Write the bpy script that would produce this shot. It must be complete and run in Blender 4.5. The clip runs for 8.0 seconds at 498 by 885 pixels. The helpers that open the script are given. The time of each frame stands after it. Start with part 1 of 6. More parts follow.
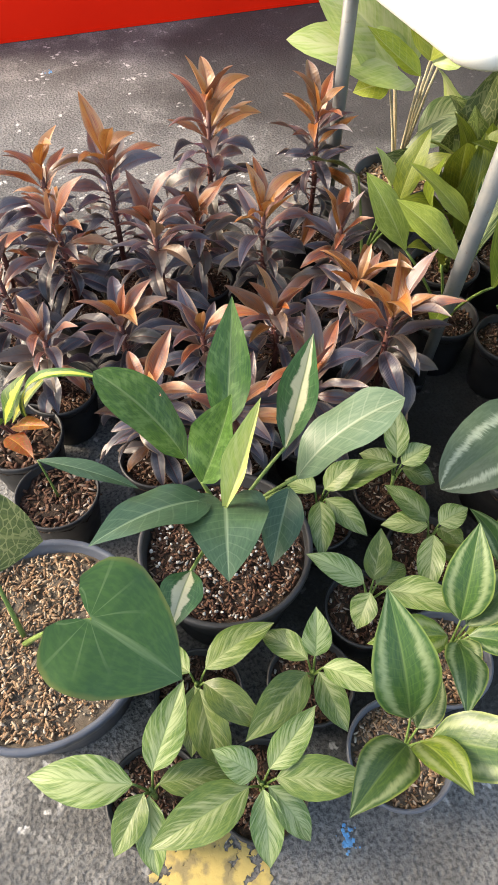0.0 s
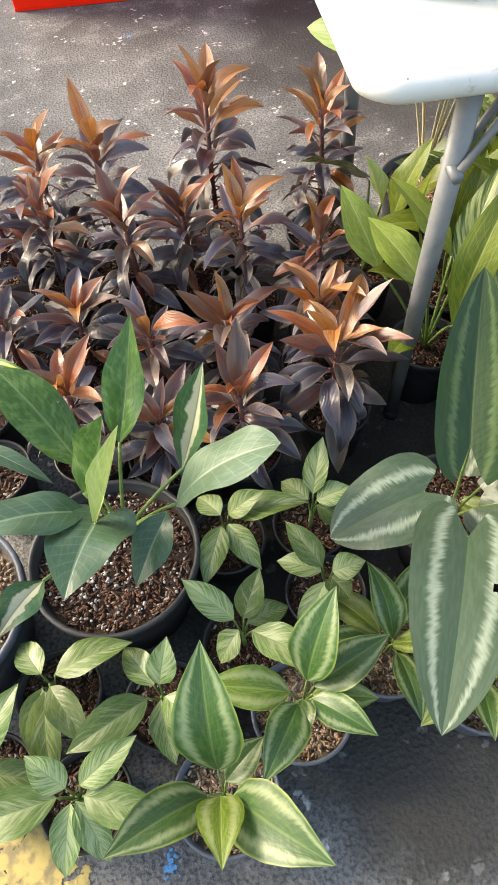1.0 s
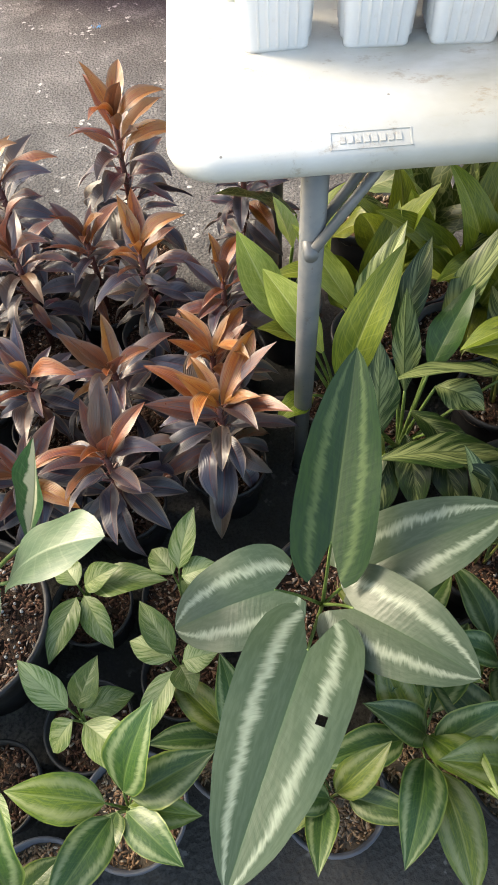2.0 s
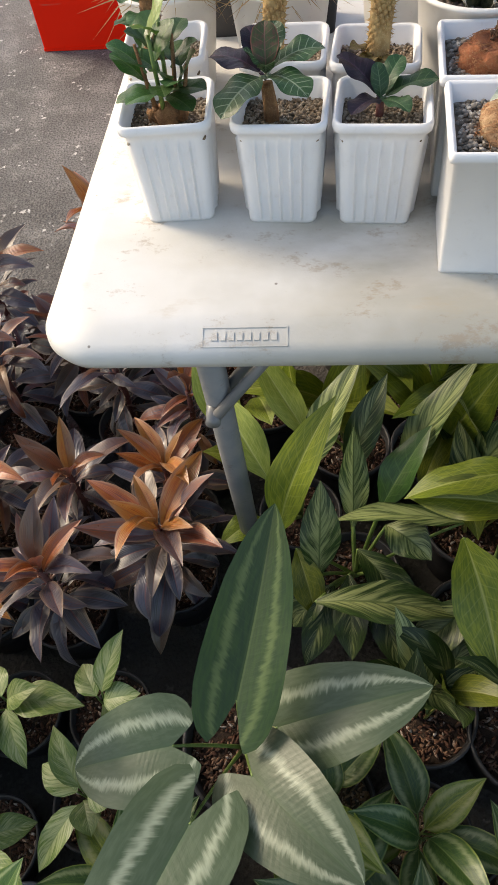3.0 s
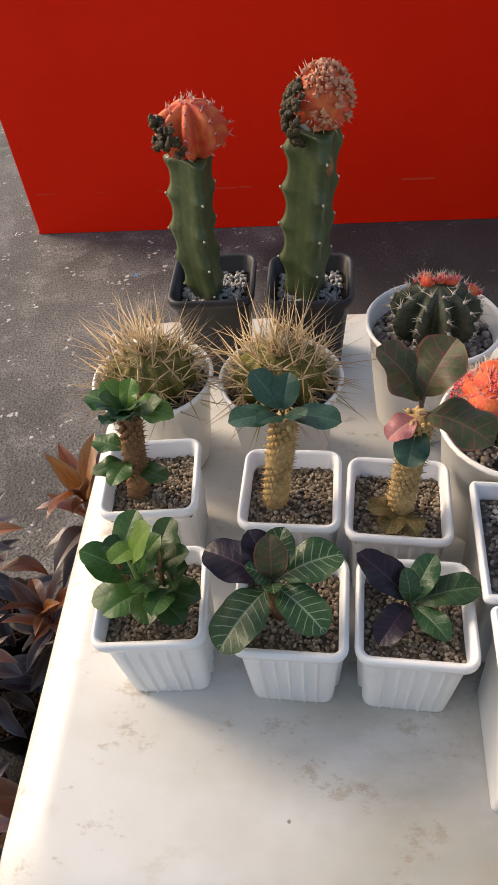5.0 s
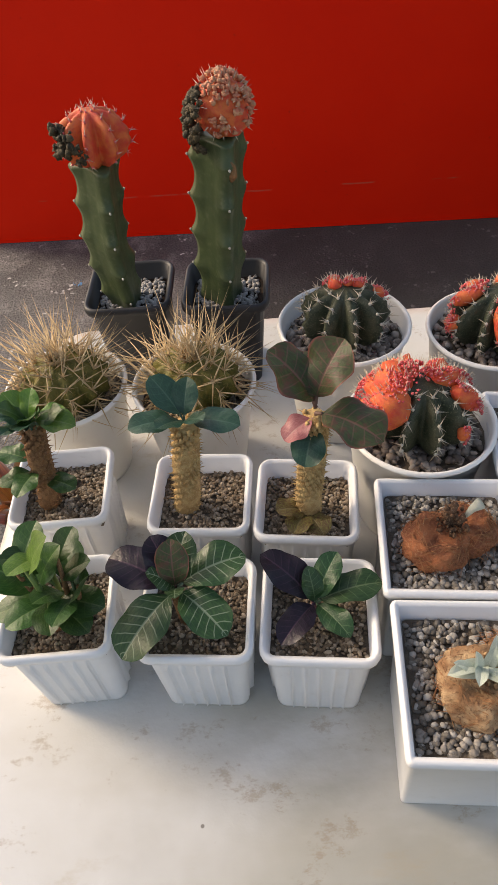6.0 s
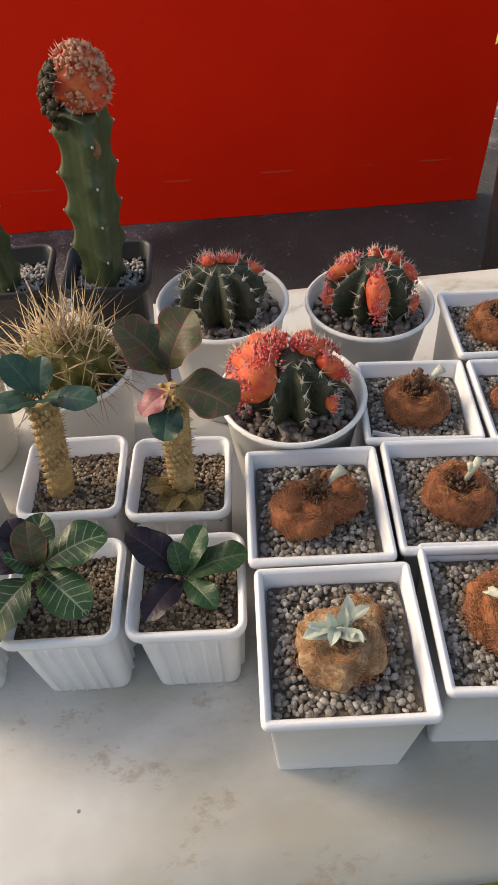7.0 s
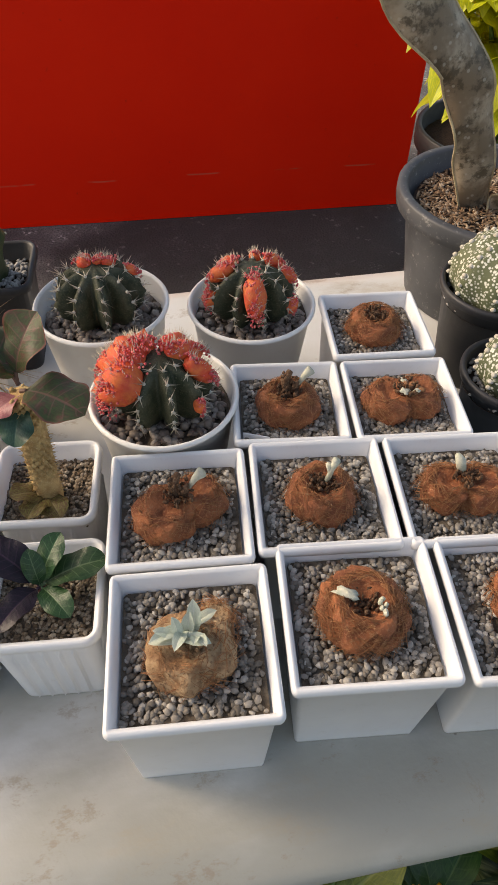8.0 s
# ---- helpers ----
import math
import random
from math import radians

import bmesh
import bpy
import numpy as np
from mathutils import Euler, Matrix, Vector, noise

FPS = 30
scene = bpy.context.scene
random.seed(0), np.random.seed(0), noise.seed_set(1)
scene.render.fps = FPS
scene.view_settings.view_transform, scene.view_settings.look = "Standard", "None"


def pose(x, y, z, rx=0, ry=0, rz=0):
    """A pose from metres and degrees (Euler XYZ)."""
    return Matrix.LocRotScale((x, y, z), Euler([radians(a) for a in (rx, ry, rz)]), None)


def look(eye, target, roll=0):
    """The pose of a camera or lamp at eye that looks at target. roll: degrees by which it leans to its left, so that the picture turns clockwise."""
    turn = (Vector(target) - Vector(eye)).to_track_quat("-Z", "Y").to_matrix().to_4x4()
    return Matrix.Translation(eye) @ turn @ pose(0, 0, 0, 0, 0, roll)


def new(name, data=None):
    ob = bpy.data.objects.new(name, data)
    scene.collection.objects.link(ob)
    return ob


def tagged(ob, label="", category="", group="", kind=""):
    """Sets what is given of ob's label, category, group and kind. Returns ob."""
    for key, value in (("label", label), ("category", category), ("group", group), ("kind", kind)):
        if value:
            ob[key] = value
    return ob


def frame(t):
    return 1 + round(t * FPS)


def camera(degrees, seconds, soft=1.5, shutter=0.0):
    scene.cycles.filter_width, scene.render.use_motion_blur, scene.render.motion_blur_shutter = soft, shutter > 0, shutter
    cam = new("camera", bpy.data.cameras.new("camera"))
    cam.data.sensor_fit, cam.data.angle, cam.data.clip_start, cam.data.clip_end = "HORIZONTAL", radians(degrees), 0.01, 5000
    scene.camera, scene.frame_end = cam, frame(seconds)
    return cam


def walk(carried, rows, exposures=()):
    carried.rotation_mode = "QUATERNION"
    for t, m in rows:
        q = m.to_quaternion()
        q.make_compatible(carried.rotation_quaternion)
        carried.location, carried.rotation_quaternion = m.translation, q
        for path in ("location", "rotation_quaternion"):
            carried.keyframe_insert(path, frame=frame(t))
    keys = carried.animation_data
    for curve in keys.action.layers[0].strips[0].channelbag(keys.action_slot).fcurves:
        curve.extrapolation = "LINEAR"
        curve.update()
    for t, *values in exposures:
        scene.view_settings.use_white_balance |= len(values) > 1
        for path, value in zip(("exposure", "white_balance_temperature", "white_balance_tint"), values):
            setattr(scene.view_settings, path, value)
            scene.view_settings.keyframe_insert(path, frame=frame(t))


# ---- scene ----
cam = camera(41.5, 8.0)
PATH = [
    (0, (-1.009, -0.623, 1.054), (-0.503, 0.479, -0.537), -0.4),
    (0.5, (-0.851, -0.628, 1.067), (-0.518, 0.467, -0.573), -4.4),
    (1, (-0.682, -0.644, 1.081), (-0.527, 0.48, -0.566), -5.7),
    (1.2, (-0.626, -0.633, 1.07), (-0.521, 0.49, -0.581), -7.9),
    (1.5, (-0.557, -0.6, 1.064), (-0.446, 0.518, -0.591), -5.6),
    (1.7, (-0.51, -0.566, 1.068), (-0.373, 0.511, -0.611), -4.1),
    (2.8, (-0.262, -0.444, 1.118), (-0.367, 0.669, -0.54), -7.0),
    (3, (-0.237, -0.398, 1.132), (-0.329, 0.744, -0.506), -8.0),
    (3.5, (-0.219, -0.283, 1.161), (-0.28, 0.921, -0.435), -6.3),
    (4, (-0.222, -0.179, 1.181), (-0.318, 1.055, -0.39), -8.4),
    (5.3, (-0.219, -0.062, 1.266), (-0.242, 1.309, -0.189), -6.5),
    (5.5, (-0.205, -0.065, 1.265), (-0.198, 1.313, -0.185), -6.5),
    (6, (-0.176, -0.074, 1.255), (-0.119, 1.276, -0.22), -5.6),
    (6.5, (-0.149, -0.08, 1.246), (-0.003, 1.243, -0.246), -3.7),
    (7, (-0.117, -0.092, 1.239), (0.09, 1.223, -0.254), -3.5),
    (7.5, (-0.085, -0.096, 1.233), (0.19, 1.195, -0.269), -1.8),
    (8, (-0.055, -0.104, 1.236), (0.304, 1.18, -0.255), 0.6),
]
EXPOSURES = [(0, 1.94, 7900, 8), (1.0, 1.96, 7800, 6), (1.7, 1.9, 7800, 6), (2.8, 1.3, 8000, 9), (4.0, 0.88, 8100, 12), (5.3, 0.84, 8300, 13), (8.0, 0.76, 8500, 12)]
walk(cam, [(t, look(eye, target, roll)) for t, eye, target, roll in PATH], EXPOSURES)

# ---- light ----
SUN_AZ, SUN_EL = 150.0, 33.0   # direction from which the sun comes, degrees from +x; height
world = bpy.data.worlds.new("sky")
scene.world = world
world.use_nodes = True
wnt = world.node_tree
sky = wnt.nodes.new("ShaderNodeTexSky")
sky.sky_type = "NISHITA"
sky.sun_disc = False
sky.air_density, sky.dust_density = 0.9, 2.0
sky.sun_elevation = radians(SUN_EL)
sky.sun_rotation = radians(90 - SUN_AZ)
wnt.links.new(sky.outputs[0], wnt.nodes["Background"].inputs[0])
wnt.nodes["Background"].inputs[1].default_value = 0.15
sun_data = bpy.data.lights.new("sun", "SUN")
sun_data.energy, sun_data.angle, sun_data.color = 1.15, radians(16), (1.0, 0.95, 0.89)
sun = new("sun", sun_data)
sun.matrix_world = look((3 * math.cos(radians(SUN_AZ)) * math.cos(radians(SUN_EL)), 3 * math.sin(radians(SUN_AZ)) * math.cos(radians(SUN_EL)), 3 * math.sin(radians(SUN_EL))), (0, 0, 0))


# ---- materials ----
class Shader:
    """A small builder for node materials."""

    def __init__(self, name, rough=0.5, spec=0.5):
        self.mat = bpy.data.materials.new(name)
        self.mat.use_nodes = True
        self.nt = self.mat.node_tree
        self.b = self.nt.nodes["Principled BSDF"]
        self.b.inputs["Roughness"].default_value = rough
        self.b.inputs["Specular IOR Level"].default_value = spec
        self.tc = self.nt.nodes.new("ShaderNodeTexCoord")
        self.info = self.nt.nodes.new("ShaderNodeObjectInfo")

    def set(self, socket, v):
        if isinstance(v, bpy.types.NodeSocket):
            self.nt.links.new(v, socket)
        elif isinstance(v, tuple) and len(v) == 3 and socket.type == "RGBA":
            socket.default_value = (*v, 1)
        else:
            socket.default_value = v

    def math(self, op, a, b=0.0, c=0.0, clamp=False):
        n = self.nt.nodes.new("ShaderNodeMath")
        n.operation, n.use_clamp = op, clamp
        for i, v in enumerate((a, b, c)):
            self.set(n.inputs[i], v)
        return n.outputs[0]

    def mix(self, fac, a, b, kind="MIX"):
        n = self.nt.nodes.new("ShaderNodeMix")
        n.data_type, n.blend_type = "RGBA", kind
        self.set(n.inputs[0], fac)
        self.set(n.inputs[6], a)
        self.set(n.inputs[7], b)
        return n.outputs[2]

    def noise(self, scale, detail=4.0, vec=None, rough=0.55, colour=False):
        n = self.nt.nodes.new("ShaderNodeTexNoise")
        self.set(n.inputs["Vector"], vec if vec is not None else self.tc.outputs["Object"])
        n.inputs["Scale"].default_value, n.inputs["Detail"].default_value = scale, detail
        n.inputs["Roughness"].default_value = rough
        return n.outputs[1 if colour else 0]

    def voronoi(self, scale, vec=None, feature="F1", out="Distance"):
        n = self.nt.nodes.new("ShaderNodeTexVoronoi")
        n.feature = feature
        self.set(n.inputs["Vector"], vec if vec is not None else self.tc.outputs["Object"])
        n.inputs["Scale"].default_value = scale
        return n.outputs[out]

    def step(self, v, lo, hi):
        n = self.nt.nodes.new("ShaderNodeMapRange")
        n.interpolation_type = "SMOOTHSTEP"
        self.set(n.inputs[0], v)
        n.inputs[1].default_value, n.inputs[2].default_value = lo, hi
        return n.outputs[0]

    def ramp(self, fac, stops):
        n = self.nt.nodes.new("ShaderNodeValToRGB")
        e = n.color_ramp.elements
        e[0].position, e[0].color = stops[0][0], (*stops[0][1], 1)
        e[1].position, e[1].color = stops[-1][0], (*stops[-1][1], 1)
        for p, c in stops[1:-1]:
            e.new(p).color = (*c, 1)
        self.set(n.inputs[0], fac)
        return n.outputs[0]

    def mapped(self, sx, sy, sz, src="Object"):
        n = self.nt.nodes.new("ShaderNodeMapping")
        self.nt.links.new(self.tc.outputs[src], n.inputs[0])
        n.inputs["Scale"].default_value = (sx, sy, sz)
        return n.outputs[0]

    def split(self, v):
        n = self.nt.nodes.new("ShaderNodeSeparateXYZ")
        self.nt.links.new(v, n.inputs[0])
        return n.outputs

    def random(self):
        return self.info.outputs["Random"]

    def island(self):
        return self.nt.nodes.new("ShaderNodeNewGeometry").outputs["Random Per Island"]

    def bump(self, height, dist=0.002, strength=0.5):
        n = self.nt.nodes.new("ShaderNodeBump")
        n.inputs["Strength"].default_value, n.inputs["Distance"].default_value = strength, dist
        self.set(n.inputs["Height"], height)
        self.nt.links.new(n.outputs[0], self.b.inputs["Normal"])

    def colour(self, c):
        self.set(self.b.inputs["Base Color"], c)
        return self

    def rough(self, r):
        self.set(self.b.inputs["Roughness"], r)

    def translucent(self, c, amount=0.25):
        t = self.nt.nodes.new("ShaderNodeBsdfTranslucent")
        m = self.nt.nodes.new("ShaderNodeMixShader")
        self.set(t.inputs[0], c)
        m.inputs[0].default_value = amount
        out = self.nt.nodes["Material Output"]
        self.nt.links.new(self.b.outputs[0], m.inputs[1])
        self.nt.links.new(t.outputs[0], m.inputs[2])
        self.nt.links.new(m.outputs[0], out.inputs[0])

    # leaf blade coordinates: along 0..1, across 0 at the midrib and 1 at the edge
    def blade(self):
        u, v, _ = self.split(self.tc.outputs["UV"])
        a = self.math("ABSOLUTE", self.math("SUBTRACT", self.math("MULTIPLY", v, 2.0), 1.0))
        return u, v, a


def leaf_material(name, base, dark, vein, rough=0.35, kind="plain", accent=(0.5, 0.55, 0.3), veins=16.0, vein_amount=0.35, edge=None, thin=0.22, spread=0.35, midrib=0.8, band_at=0.52, band_width=0.17):
    s = Shader(name, rough, 0.45)
    u, v, a = s.blade()
    n1 = s.noise(9.0, 3.0, s.mapped(1, 2.5, 1, "UV"))
    c = s.mix(s.step(n1, 0.35, 0.68), dark, base)
    # lateral veins run forward from the midrib
    q = s.math("SUBTRACT", u, s.math("MULTIPLY", a, 0.36 if kind == "feather" else 0.16))
    q = s.math("ADD", q, s.math("MULTIPLY", s.noise(3.0, 2.0, s.tc.outputs["UV"]), 0.05))
    w = s.math("SINE", s.math("MULTIPLY", q, veins * 6.283))
    lines = s.step(w, 0.86, 1.0)
    cv = s.nt.nodes.new("ShaderNodeCombineXYZ")
    s.set(cv.inputs[0], s.math("MULTIPLY", q, veins * 1.9))
    s.set(cv.inputs[1], s.math("ADD", s.math("MULTIPLY", a, 1.0 if kind == "feather" else 1.6), s.math("MULTIPLY", s.step(v, 0.499, 0.501), 7.0)))
    s.set(cv.inputs[2], s.math("MULTIPLY", s.random(), 20.0))
    streak = s.noise(1.0, 3.0, cv.outputs[0], 0.6)
    if kind == "band":
        soft = s.noise(1.0, 3.0, s.mapped(6, 3, 1, "UV"))
        jag = s.math("ADD", s.math("MULTIPLY", s.math("SUBTRACT", streak, 0.5), 0.30), s.math("MULTIPLY", s.math("SUBTRACT", soft, 0.5), 0.30))
        d = s.math("ABSOLUTE", s.math("SUBTRACT", s.math("ADD", a, jag), band_at))
        c = s.mix(s.math("MULTIPLY", s.step(d, band_width, 0.0), s.math("ADD", 0.45, s.math("MULTIPLY", streak, 0.75), clamp=True)), c, accent)
    elif kind == "marbled":
        m = s.noise(1.0, 4.0, s.mapped(7, 5, 1, "UV"))
        m2 = streak
        c = s.mix(s.step(s.math("ADD", s.math("MULTIPLY", m, 0.6), s.math("MULTIPLY", m2, 0.5)), 0.52, 0.68), c, accent)
    elif kind == "feather":
        f = s.math("SUBTRACT", s.math("MULTIPLY", streak, 1.7), s.math("MULTIPLY", a, 0.35))
        c = s.mix(s.math("MULTIPLY", s.step(s.math("ADD", f, s.math("MULTIPLY", s.random(), 0.35)), 0.68, 1.2), 0.85), c, accent)
    elif kind == "cream_centre":
        jag = s.math("MULTIPLY", s.math("SUBTRACT", s.noise(1.0, 4.0, s.mapped(5, 2, 1, "UV")), 0.5), 0.8)
        c = s.mix(s.step(s.math("ADD", a, jag), 0.45, 0.3), c, accent)
    elif kind == "radial":
        ang = s.math("ARCTAN2", s.math("MULTIPLY", a, 0.55), s.math("ADD", u, 0.03))
        ribs = s.step(s.math("SINE", s.math("ADD", s.math("MULTIPLY", ang, 11.0), 0.9)), 0.9, 1.0)
        c = s.mix(s.math("MULTIPLY", s.math("MULTIPLY", ribs, 0.4), s.step(s.math("ADD", u, a), 1.1, 0.3)), c, vein)
    elif kind == "netted":
        e = s.voronoi(1.0, s.mapped(11, 7, 1, "UV"), "DISTANCE_TO_EDGE")
        c = s.mix(s.math("MULTIPLY", s.step(e, 0.09, 0.03), 0.6), c, accent)
    c = s.mix(s.math("MULTIPLY", s.math("MULTIPLY", lines, vein_amount), s.step(a, 1.0, 0.55)), c, vein)
    c = s.mix(s.math("MULTIPLY", s.step(a, 0.075, 0.02), midrib), c, vein)
    if edge:
        c = s.mix(s.step(s.math("ADD", a, s.math("MULTIPLY", s.noise(5.0, 2.0, s.tc.outputs["UV"]), 0.15)), 0.97, 1.06), c, edge)
    val = s.math("ADD", 1.0 - spread / 2, s.math("MULTIPLY", s.random(), spread))
    hsv = s.nt.nodes.new("ShaderNodeHueSaturation")
    s.set(hsv.inputs["Value"], val)
    s.set(hsv.inputs["Hue"], s.math("ADD", 0.49, s.math("MULTIPLY", s.random(), 0.02)))
    s.set(hsv.inputs["Color"], c)
    c = hsv.outputs[0]
    s.colour(c)
    s.rough(s.math("ADD", rough - 0.05, s.math("MULTIPLY", s.noise(14.0, 3.0), 0.14)))
    s.bump(s.math("ADD", s.math("MULTIPLY", w, 0.12), s.math("ADD", streak, s.noise(20.0, 2.0, s.tc.outputs["UV"]))), 0.001, 0.3)
    s.translucent(c, thin)
    return s.mat


def cordyline_material():
    s = Shader("cordyline leaf", 0.34, 0.9)
    u, v, a = s.blade()
    age = s.split(s.info.outputs["Color"])[0]
    n = s.noise(2.5, 3.0, s.mapped(1.2, 9, 1, "UV"))
    t = s.math("ADD", age, s.math("MULTIPLY", s.math("SUBTRACT", n, 0.5), 0.95))
    c = s.ramp(t, [(0.0, (0.024, 0.02, 0.022)), (0.2, (0.046, 0.045, 0.074)), (0.42, (0.095, 0.083, 0.115)), (0.58, (0.145, 0.058, 0.05)), (0.72, (0.25, 0.058, 0.02)), (0.86, (0.38, 0.096, 0.016)), (1.0, (0.42, 0.18, 0.04))])
    c = s.mix(s.math("MULTIPLY", s.step(s.math("ADD", a, s.math("MULTIPLY", n, 0.4)), 0.8, 1.2), 0.6), c, s.mix(s.random(), (0.42, 0.27, 0.15), (0.22, 0.19, 0.2)))
    stripes = s.math("SINE", s.math("MULTIPLY", a, 46.0))
    c = s.mix(s.math("MULTIPLY", s.step(a, 0.1, 0.02), 0.5), c, (0.25, 0.06, 0.04))
    olive = s.step(s.math("FRACT", s.math("MULTIPLY", s.random(), 7.3)), 0.72, 0.9)
    c = s.mix(s.math("MULTIPLY", olive, 0.35), c, (0.2, 0.13, 0.05))
    c = s.mix(s.math("MULTIPLY", s.step(s.math("FRACT", s.math("MULTIPLY", s.random(), 3.7)), 0.6, 1.0), 0.6), c, (0.05, 0.03, 0.028))
    c = s.mix(s.math("MULTIPLY", s.step(s.noise(1.0, 4.0, s.mapped(6, 14, 1, "UV"), 0.7), 0.52, 0.7), 0.45), c, (0.06, 0.035, 0.03))
    s.colour(c)
    s.rough(s.math("ADD", 0.2, s.math("MULTIPLY", s.noise(30.0, 3.0), 0.25)))
    s.bump(stripes, 0.0006, 0.3)
    s.b.inputs["Coat Weight"].default_value, s.b.inputs["Coat Roughness"].default_value = 0.35, 0.3
    s.translucent(c, 0.2)
    return s.mat


def plastic(name, c, c2, rough=0.4, grime=(0.3, 0.27, 0.2), grime_amount=0.25, scale=14.0):
    s = Shader(name, rough, 0.5)
    n = s.noise(scale, 5.0)
    col = s.mix(s.step(n, 0.3, 0.7), c, c2)
    col = s.mix(s.math("MULTIPLY", s.step(s.noise(scale * 9.0, 7.0, None, 0.72), 0.55, 0.78), grime_amount), col, grime)
    s.colour(col)
    s.rough(s.math("ADD", rough - 0.08, s.math("MULTIPLY", s.noise(40.0, 3.0), 0.2)))
    s.bump(s.noise(120.0, 3.0), 0.0004, 0.25)
    return s.mat


def grains(name, stops, rough=0.8):
    s = Shader(name, rough, 0.3)
    c = s.ramp(s.island(), stops)
    c = s.mix(s.math("MULTIPLY", s.noise(380.0, 3.0), 0.5), c, stops[0][1])
    s.colour(c)
    s.bump(s.noise(500.0, 3.0), 0.0005, 0.5)
    return s.mat


def tissue(name, c1, c2, c3, scale=60.0, rough=0.55, bump=0.001):
    s = Shader(name, rough, 0.35)
    n = s.noise(scale * 7.0, 5.0, None, 0.65)
    n2 = s.noise(scale * 1.1, 3.0)
    c = s.mix(s.step(n2, 0.35, 0.65), c1, c2)
    c = s.mix(s.math("MULTIPLY", s.step(n, 0.5, 0.72), 0.8), c, c3)
    s.colour(c)
    s.bump(n, bump, 0.6)
    return s.mat


def asphalt_material():
    s = Shader("asphalt", 0.8, 0.22)
    n = s.noise(2.2, 5.0)
    fine = s.noise(160.0, 4.0)
    c = s.mix(s.step(n, 0.35, 0.66), (0.105, 0.102, 0.098), (0.21, 0.205, 0.198))
    c = s.mix(s.math("MULTIPLY", s.step(s.noise(9.0, 6.0, None, 0.7), 0.48, 0.66), 0.6), c, (0.31, 0.3, 0.285))
    c = s.mix(s.math("MULTIPLY", s.step(fine, 0.42, 0.66), 0.7), c, (0.035, 0.034, 0.035))
    w = s.nt.nodes.new("ShaderNodeVectorMath")
    w.operation = "MULTIPLY_ADD"
    s.set(w.inputs[0], s.noise(70.0, 3.0, colour=True))
    w.inputs[1].default_value = (0.03, 0.03, 0.03)
    s.set(w.inputs[2], s.tc.outputs["Object"])
    v = s.voronoi(42.0, w.outputs[0])
    keep = s.step(s.noise(13.0, 2.0), 0.55, 0.66)
    c = s.mix(s.math("MULTIPLY", s.step(v, 0.36, 0.2), keep), c, (0.6, 0.585, 0.56))
    keep2 = s.step(s.noise(3.0, 4.0), 0.56, 0.7)
    c = s.mix(s.math("MULTIPLY", s.step(s.voronoi(95.0, w.outputs[0]), 0.4, 0.2), keep2), c, (0.5, 0.485, 0.465))
    v2 = s.voronoi(120.0)
    c = s.mix(s.math("MULTIPLY", s.step(v2, 0.34, 0.16), 0.3), c, (0.22, 0.21, 0.2))
    # shade under the table and among the pots, painted into the colour
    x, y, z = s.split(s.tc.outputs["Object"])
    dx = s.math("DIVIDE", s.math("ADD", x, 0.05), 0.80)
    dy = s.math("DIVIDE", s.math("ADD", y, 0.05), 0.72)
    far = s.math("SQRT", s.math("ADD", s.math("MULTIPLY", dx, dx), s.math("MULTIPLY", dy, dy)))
    pot_shade = s.step(s.math("ADD", far, s.math("MULTIPLY", s.math("SUBTRACT", s.noise(4.0, 5.0), 0.5), 0.7)), 1.12, 0.92)
    c = s.mix(s.math("MULTIPLY", pot_shade, 0.82), c, s.mix(fine, (0.022, 0.02, 0.017), (0.05, 0.046, 0.04)))
    # darker stretch in front of the board
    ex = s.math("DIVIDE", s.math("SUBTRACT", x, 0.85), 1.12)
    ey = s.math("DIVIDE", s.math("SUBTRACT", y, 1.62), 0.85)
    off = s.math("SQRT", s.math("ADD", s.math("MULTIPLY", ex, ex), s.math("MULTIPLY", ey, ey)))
    dark_stretch = s.step(s.math("ADD", off, s.math("MULTIPLY", s.math("SUBTRACT", s.noise(3.0, 5.0), 0.5), 0.5)), 1.1, 0.86)
    c = s.mix(s.math("MULTIPLY", dark_stretch, 0.8), c, s.mix(fine, (0.03, 0.029, 0.028), (0.06, 0.058, 0.055)))
    s.colour(c)
    s.rough(s.math("ADD", 0.62, s.math("MULTIPLY", n, 0.3)))
    s.bump(s.math("ADD", fine, s.math("MULTIPLY", v2, 0.8)), 0.004, 0.6)
    return s.mat


def paint_splash(name, c, scale=60.0):
    s = Shader(name, 0.6, 0.4)
    s.colour(s.mix(s.step(s.noise(scale, 5.0), 0.45, 0.62), c, tuple(v * 0.45 + 0.04 for v in c)))
    s.bump(s.noise(150.0, 3.0), 0.001, 0.5)
    return s.mat


